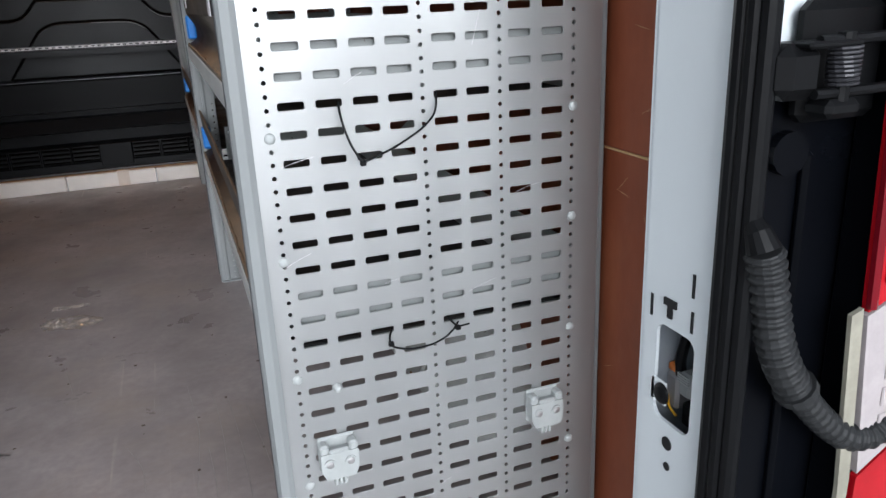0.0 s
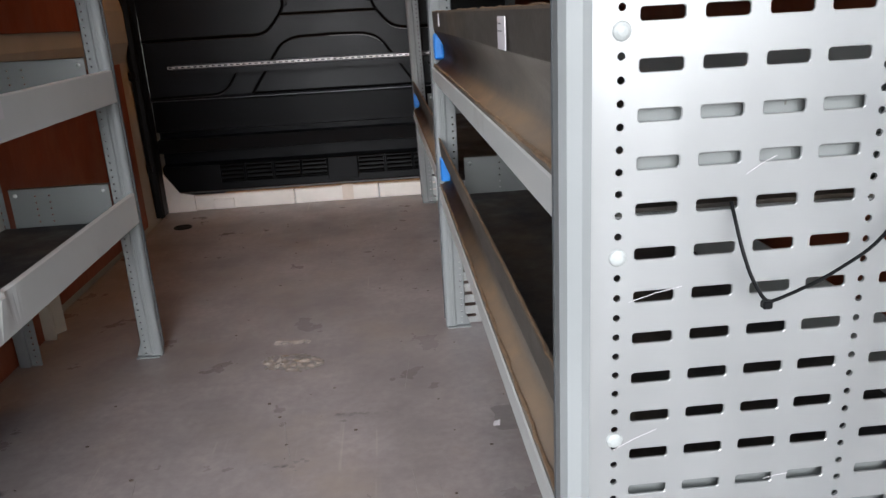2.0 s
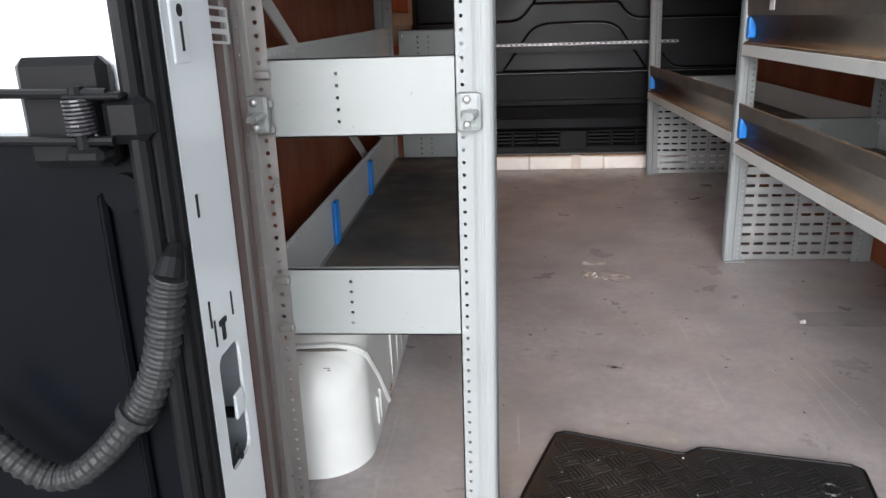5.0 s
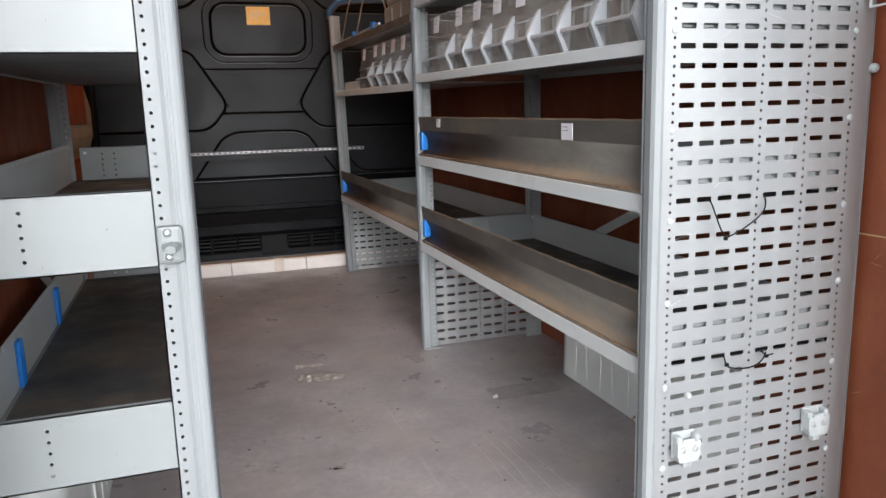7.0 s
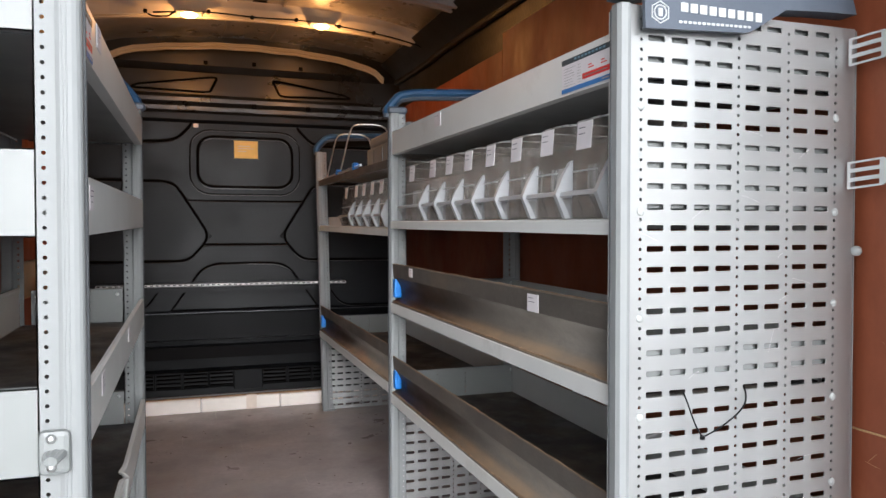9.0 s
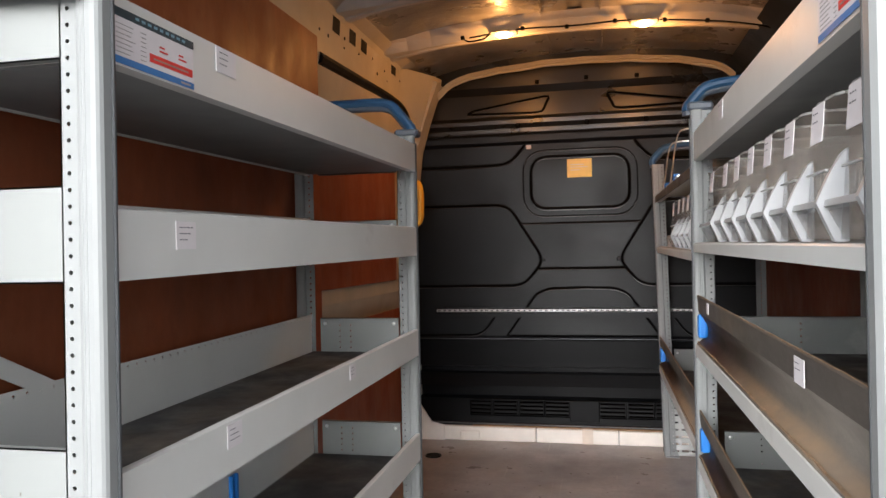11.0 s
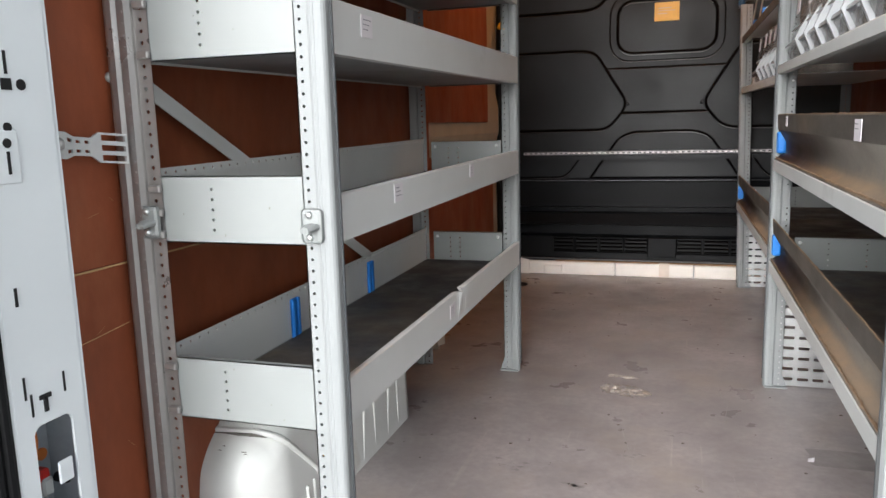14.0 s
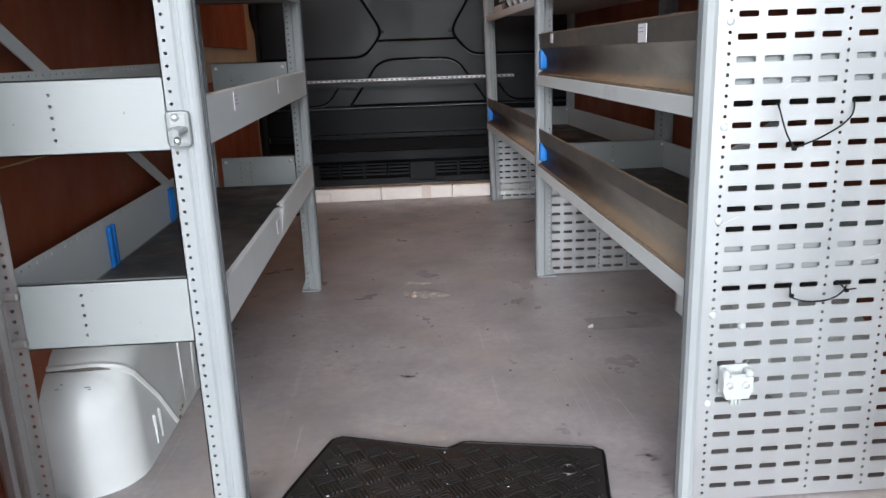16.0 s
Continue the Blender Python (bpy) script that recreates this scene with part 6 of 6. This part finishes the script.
def panel_clamp(x, z):
    c = thing("panel_clamp", (x, -0.02, z), "white plastic tool clamp screwed to the slotted panel", "clamp", "tool clamps")
    part("base_plate", boxes((x - 0.025, x + 0.025, -0.007, -0.0015, z - 0.024, z + 0.027, 0.003)), M_CLAMP, c)
    body = [(x - 0.0245, z + 0.012), (x - 0.0245, z - 0.012), (x - 0.019, z - 0.026), (x + 0.019, z - 0.026), (x + 0.0245, z - 0.012), (x + 0.0245, z + 0.012)]
    part("body", prism(bmesh.new(), body, "y", -0.024, -0.0065), M_CLAMP, c)
    part("front_wall", boxes((x - 0.013, x + 0.013, -0.0235, -0.019, z + 0.010, z + 0.017, 0.002)), M_CLAMP, c)
    for sx in (-1, 1):
        part("jaw", boxes((*sorted((x + sx * 0.025, x + sx * 0.013)), -0.0235, -0.0065, z + 0.010, z + 0.024, 0.003)), M_CLAMP, c)
    for dx in (-0.006, 0.0, 0.006):
        part("tooth", boxes((x + dx - 0.0025, x + dx + 0.0025, -0.020, -0.008, z - 0.039, z - 0.025, 0.0012)), M_CLAMP, c)
    for dx in (-0.0135, 0.0135):
        part("screw_boss", disc(bmesh.new(), (x + dx, -0.0235, z - 0.003), (0, -1, 0), 0.0078, 0.002, 14), M_CLAMP, c)
        part("screw", dome(bmesh.new(), (x + dx, -0.0255, z - 0.003), (0, -1, 0), 0.0050, 0.0012, 10), M_ALUDULL, c)
    return c


panel_clamp(0.410, 0.230)
panel_clamp(0.708, 0.230)
kn = thing("bump_stop", (0.419, 0.0, 0.322), "small clear plastic bump stop on the panel", "bump stop")
part("head", dome(bmesh.new(), (0.419, -0.0015, 0.322), (0, -1, 0), 0.0065, 0.009, 12), M_CLAMP, kn)

# rubber mat at the door
carmat = thing("rubber_mat", (-0.06, 0.0, 0.0), "black rubber car mat with chequer-plate relief", "mat")
outline = smooth([(-0.283, 0.302), (-0.056, 0.222), (-0.018, 0.246), (0.250, 0.190), (0.215, 0.02), (0.20, -0.20), (-0.42, -0.20), (-0.36, 0.085)], True, 2, 0.07)
bm = bmesh.new()
prism(bm, outline, "z", 0.0015, 0.006)
part("sheet", bm, M_MATRUB, carmat)
part("rim", tube(bmesh.new(), [(x, y, 0.005) for x, y in outline], 0.0036, 6, True), M_RUBBER, carmat)
bm = bmesh.new()


def inside(px, py, poly, margin=0.012):
    hitc = False
    for i in range(len(poly)):
        (xa, ya), (xb, yb) = poly[i], poly[i - 1]
        if (ya > py) != (yb > py) and px < (xb - xa) * (py - ya) / (yb - ya) + xa:
            hitc = not hitc
        t = max(0, min(1, ((px - xa) * (xb - xa) + (py - ya) * (yb - ya)) / ((xb - xa) ** 2 + (yb - ya) ** 2 + 1e-12)))
        if math.hypot(px - xa - t * (xb - xa), py - ya - t * (yb - ya)) < margin:
            return False
    return hitc


turn = radians(24)
ct, st_ = math.cos(turn), math.sin(turn)
for i in range(-16, 17):
    for j in range(-16, 17):
        cx, cy = -0.06 + (i * ct - j * st_) * 0.041, 0.02 + (i * st_ + j * ct) * 0.041
        for k in (-2, -1, 0, 1, 2):
            u, w = ((1, 0) if (i + j) % 2 else (0, 1)), ((0, 1) if (i + j) % 2 else (1, 0))
            pts = []
            for a, b in ((-0.0185, -0.0020), (0.0185, -0.0020), (0.0185, 0.0020), (-0.0185, 0.0020)):
                lx, ly = u[0] * a + w[0] * (b + k * 0.0078), u[1] * a + w[1] * (b + k * 0.0078)
                pts.append((cx + lx * ct - ly * st_, cy + lx * st_ + ly * ct))
            if not all(inside(px, py, outline, 0.009) for px, py in pts):
                continue
            mx, my = sum(p[0] for p in pts) / 4, sum(p[1] for p in pts) / 4
            v0 = [bm.verts.new((x, y, 0.006)) for x, y in pts]
            v1 = [bm.verts.new((mx + (x - mx) * 0.90 - (y - my) * 0.0, my + (y - my) * 0.90, 0.0092)) for x, y in pts]
            bm.faces.new(v1)
            for q in range(4):
                bm.faces.new((v0[q], v0[(q + 1) % 4], v1[(q + 1) % 4], v1[q]))
tagged(part("relief", bm, M_MATRUB, carmat, "raised chequer bars"), kind="stuff")
bm = bmesh.new()
tube(bm, [(0.165 + 0.016 * math.cos(a), 0.118 + 0.016 * math.sin(a), 0.0075) for a in np.linspace(0, 2 * math.pi, 17)[:-1]], 0.004, 6, True)
part("eyelet", bm, M_MATRUB, carmat)
rm = random.Random(12)
bm = bmesh.new()
for k in range(26):
    x, y, r = rm.uniform(-0.30, 0.20), rm.uniform(-0.15, 0.22), rm.uniform(0.0004, 0.0012)
    box(bm, x - r, x + r * rm.uniform(1, 3), y - r, y + r, 0.0088, 0.0088 + r, r * 0.3)
tagged(part("grit", bm, M_PAPER, carmat, "pale grit and crumbs"), kind="stuff")

# things on the floor
floor = bpy.data.objects["floor"]
rp = random.Random(8)
for cx, cy, w, h, turn in ((-0.115, 0.305, 0.085, 0.030, -0.45),):
    bm = bmesh.new()
    n = 26
    rim = []
    for i in range(n):
        a = 2 * math.pi * i / n
        k = 1 + 0.45 * noise.noise(Vector((math.cos(a) * 1.7 + cx * 9, math.sin(a) * 1.7, cy * 7)))
        u, v = w * k * math.cos(a), h * k * math.sin(a)
        rim.append(bm.verts.new((cx + u * math.cos(turn) - v * math.sin(turn), cy + u * math.sin(turn) + v * math.cos(turn), 0.0006)))
    bm.faces.new(rim)
    part("worn_patch", bm, M_WORN, floor, "pale worn patch")
for line in (((0.217, 0.73), (0.226, 0.62), (0.234, 0.52), (0.222, 0.36), (0.213, 0.21)), ((0.296, 0.64), (0.304, 0.50), (0.307, 0.37), (0.307, 0.27)), ((0.231, 1.20), (0.222, 1.12), (0.215, 1.05)),
             ((-0.05, 0.95), (-0.02, 0.80)), ((0.10, 0.52), (0.13, 0.44), (0.135, 0.36)), ((-0.31, 0.78), (-0.29, 0.66)), ((0.262, 0.72), (0.272, 0.60), (0.276, 0.47), (0.270, 0.30)), ((0.246, 0.46), (0.252, 0.33), (0.250, 0.22)),
             ((0.330, 0.60), (0.345, 0.42), (0.352, 0.31)), ((0.21, 1.34), (0.218, 1.24))):
    k = len(line)
    part("scratch", tube(bmesh.new(), smooth([(x, y, 0.0001) for x, y in line]), 0.0006, 4), M_MARK, floor)
bm = bmesh.new()
rim = []
for i in range(30):
    a = 2 * math.pi * i / 30
    q = 1 + 0.10 * noise.noise(Vector((math.cos(a) * 2, math.sin(a) * 2, 3.1)))
    rim.append(bm.verts.new((0.50 + 0.115 * q * max(-0.9, min(1, 1.2 * math.cos(a))), 0.885 + 0.062 * q * max(-0.8, min(0.8, 1.1 * math.sin(a))), 0.0006)))
bm.faces.new(rim)
part("stain", bm, M_FLOORMARK, floor, "slightly darker patch of floor")
film = thing("plastic_film", (-0.06, 1.24, 0.0), "crumpled scrap of clear plastic film on the floor", "plastic film")
bm = bmesh.new()
n, k = 26, 14
g = []
for j in range(k + 1):
    row = []
    for i in range(n + 1):
        u, v = i / n * 2 - 1, j / k * 2 - 1
        x, y = -0.062 + u * 0.080, 1.235 + v * 0.052 - u * 0.014
        fold = abs(noise.noise(Vector((x * 38, y * 60, 1.0)))) * (1.3 if u < -0.35 else 0.5)
        edge = max(0, 1 - (u * u + v * v) ** 2)
        row.append(bm.verts.new((x, y, 0.0015 + 0.016 * fold * edge + 0.004 * max(0, (u * u + v * v) - 0.7) * (1 if v < 0 else 0.3))))
    g.append(row)
for j in range(k):
    for i in range(n):
        u, v = (i + 0.5) / n * 2 - 1, (j + 0.5) / k * 2 - 1
        if u * u + v * v < 1.0 + 0.12 * math.sin(7 * u):
            bm.faces.new((g[j][i], g[j][i + 1], g[j + 1][i + 1], g[j + 1][i]))
part("sheet", bm, M_FILM, film)
bm = bmesh.new()
for a, b, h in ((-0.125, -0.095, 0.006), (-0.098, -0.055, 0.004), (-0.058, -0.03, 0.005)):
    vs = [bm.verts.new(p) for p in ((a, 1.352, 0.001), (b, 1.346, 0.001), (b + 0.004, 1.362, h), (a + 0.006, 1.370, h))]
    bm.faces.new(vs)
part("torn_strip", bm, M_FILM, film, "torn clear strip")

scrap = thing("paper_scrap", (0.40, 0.86, 0.0), "tiny torn white scrap on the floor", "scrap")
bm = bmesh.new()
vs = [bm.verts.new(p) for p in ((0.390, 0.852, 0.002), (0.404, 0.849, 0.003), (0.407, 0.863, 0.008), (0.394, 0.866, 0.003))]
bm.faces.new(vs)
bm.faces.new([bm.verts.new(v.co + Vector((0, 0, 0.001))) for v in vs])
part("flake", bm, M_PAPER, scrap)
drain = thing("drain_plug", (-0.69, 2.68, 0.0), "dark round drain plug sunk in the floor", "drain")
part("rim", tube(bmesh.new(), [(-0.69 + 0.035 * math.cos(a), 2.68 + 0.035 * math.sin(a), 0.002) for a in np.linspace(0, 2 * math.pi, 21)[:-1]], 0.004, 6, True), M_RUBBER, drain)
part("disc", disc(bmesh.new(), (-0.69, 2.68, 0.0008), (0, 0, 1), 0.033, 0.001, 20), M_HOLE, drain)
rw = random.Random(23)
for cx, cy, w, h in ((0.285, 0.105, 0.045, 0.022), (0.335, 0.16, 0.03, 0.02), (0.30, 0.02, 0.05, 0.03), (-0.30, 0.66, 0.05, 0.028), (-0.12, 0.60, 0.035, 0.02), (-0.561, 0.775, 0.018, 0.008), (-0.02, 0.78, 0.04, 0.018), (0.10, 0.95, 0.05, 0.02)):
    bm = bmesh.new()
    for k in range(14):
        x, y, r = cx + rw.gauss(0, w * 0.55), cy + rw.gauss(0, h * 0.6), rw.uniform(0.0015, 0.0055)
        a0 = rw.uniform(0, 6)
        bm.faces.new([bm.verts.new((x + r * (1 + 0.5 * math.sin(3 * a + a0)) * math.cos(a) * rw.uniform(0.8, 2.2), y + r * math.sin(a), 0.0005)) for a in np.linspace(0, 2 * math.pi, 9)[:-1]])
    tagged(part("dirt_smear", bm, M_FLOORMARK, floor, "dark smear of ground-in dirt"), kind="stuff")
rng = random.Random(5)
bm = bmesh.new()
for k in range(90):
    x, y, r = rng.uniform(-0.55, 0.55), rng.uniform(0.25, 2.7), rng.uniform(0.0008, 0.0026)
    box(bm, x - r, x + r * rng.uniform(1, 2.5), y - r, y + r, 0.0, r * 0.8, r * 0.3)
tagged(part("floor_crumbs", bm, M_DIRT), "scattered dark dirt crumbs on the load floor", "dirt", kind="stuff")


# ceiling lamps
def roof_lamp(x):
    lm = thing("ceiling_lamp", (x, 2.40, 1.87), "small lit warm ceiling lamp on the roof bow", "ceiling lamp", "ceiling lamps")
    part("base", boxes((x - 0.055, x + 0.055, 2.325, 2.385, 1.848, 1.860, 0.005)), M_WHITEPL, lm)
    part("diffuser", dome(bmesh.new(), (x, 2.352, 1.848), (0, 0, -1), 0.034, 0.014, 16), M_BULB, lm)
    d = bpy.data.lights.new("lamp_light", "POINT")
    d.shadow_soft_size = 0.02
    d.energy, d.color = LAMP, (1.0, 0.42, 0.11)
    li = new("lamp_light", d)
    li.location = (x, 2.352, 1.780)
    return lm


roof_lamp(-0.278)
roof_lamp(0.282)
cable = thing("roof_cable", (0, 2.40, 1.850), "thin black wiring along the roof bow", "cable")
part("wire", tube(bmesh.new(), smooth([(-0.42, 2.335, 1.840), (-0.36, 2.34, 1.848), (-0.2, 2.343, 1.864), (0.0, 2.34, 1.856), (0.2, 2.342, 1.864), (0.4, 2.34, 1.848), (0.6, 2.342, 1.824), (0.74, 2.345, 1.795), (0.79, 2.36, 1.77)], it=3), 0.0035, 6), M_RUBBER, cable)

for x, z in ((-0.45, 1.845), (-0.20, 1.865), (-0.02, 1.857), (0.17, 1.864), (0.36, 1.852), (0.52, 1.836)):
    part("cable_clip", boxes((x - 0.008, x + 0.008, 2.334, 2.350, z - 0.009, z + 0.007, 0.003)), M_RUBBER, cable)
part("loose_end", tube(bmesh.new(), smooth([(-0.34, 2.342, 1.848), (-0.36, 2.332, 1.828), (-0.42, 2.330, 1.822), (-0.44, 2.336, 1.832)]), 0.004, 6), M_RUBBER, cable)

# on top of the front bay
wr = thing("wire_holder", (0.40, 2.5, 1.175), "bent steel wire holder clipped to the shelf", "wire holder")
for y in (2.14, 2.48):
    part("hoop", tube(bmesh.new(), smooth([(0.37, y + 0.26, 1.182), (0.385, y + 0.10, 1.370), (0.40, y + 0.06, 1.395), (0.50, y + 0.04, 1.395), (0.54, y + 0.02, 1.370), (0.56, y, 1.182)]), 0.003, 6), M_ZINC, wr)
part("long_bar", tube(bmesh.new(), [(0.358, 1.9, 1.192), (0.358, 2.78, 1.192)], 0.005, 8), M_ZINC, wr)
for y in (2.0, 2.36):
    part("clip", boxes((0.350, 0.372, y, y + 0.03, 1.176, 1.210, 0.003)), M_BLUE, wr, "blue plastic clip")
case = thing("equipment_case", (0.58, 1.75, 1.175), "pale grey ribbed equipment case lying on the top shelf", "case")
bm = bmesh.new()
box(bm, 0.42, 0.74, 1.50, 2.06, 1.176, 1.270, 0.01, 2)
part("base", bm, M_GREYDARK, case)
bm = bmesh.new()
box(bm, 0.43, 0.73, 1.51, 2.05, 1.271, 1.315, 0.012, 2)
part("lid", bm, M_GREYDARK, case)
for k in range(4):
    part("rib", boxes((0.4155, 0.4205, 1.52 + k * 0.135, 1.555 + k * 0.135, 1.190, 1.255, 0.001)), M_GREYDARK, case)

bolt = thing("floor_bolt", (-0.765, 0.10, 0.0), "dirty steel bolt on the floor beside the wheel arch", "bolt")
part("shank", tube(bmesh.new(), [(-0.775, 0.098, 0.010), (-0.745, 0.106, 0.010)], 0.006, 10), M_DARKSTEEL, bolt)
part("head", tube(bmesh.new(), [(-0.745, 0.106, 0.010), (-0.738, 0.108, 0.010)], 0.0105, 6), M_ZINC, bolt)
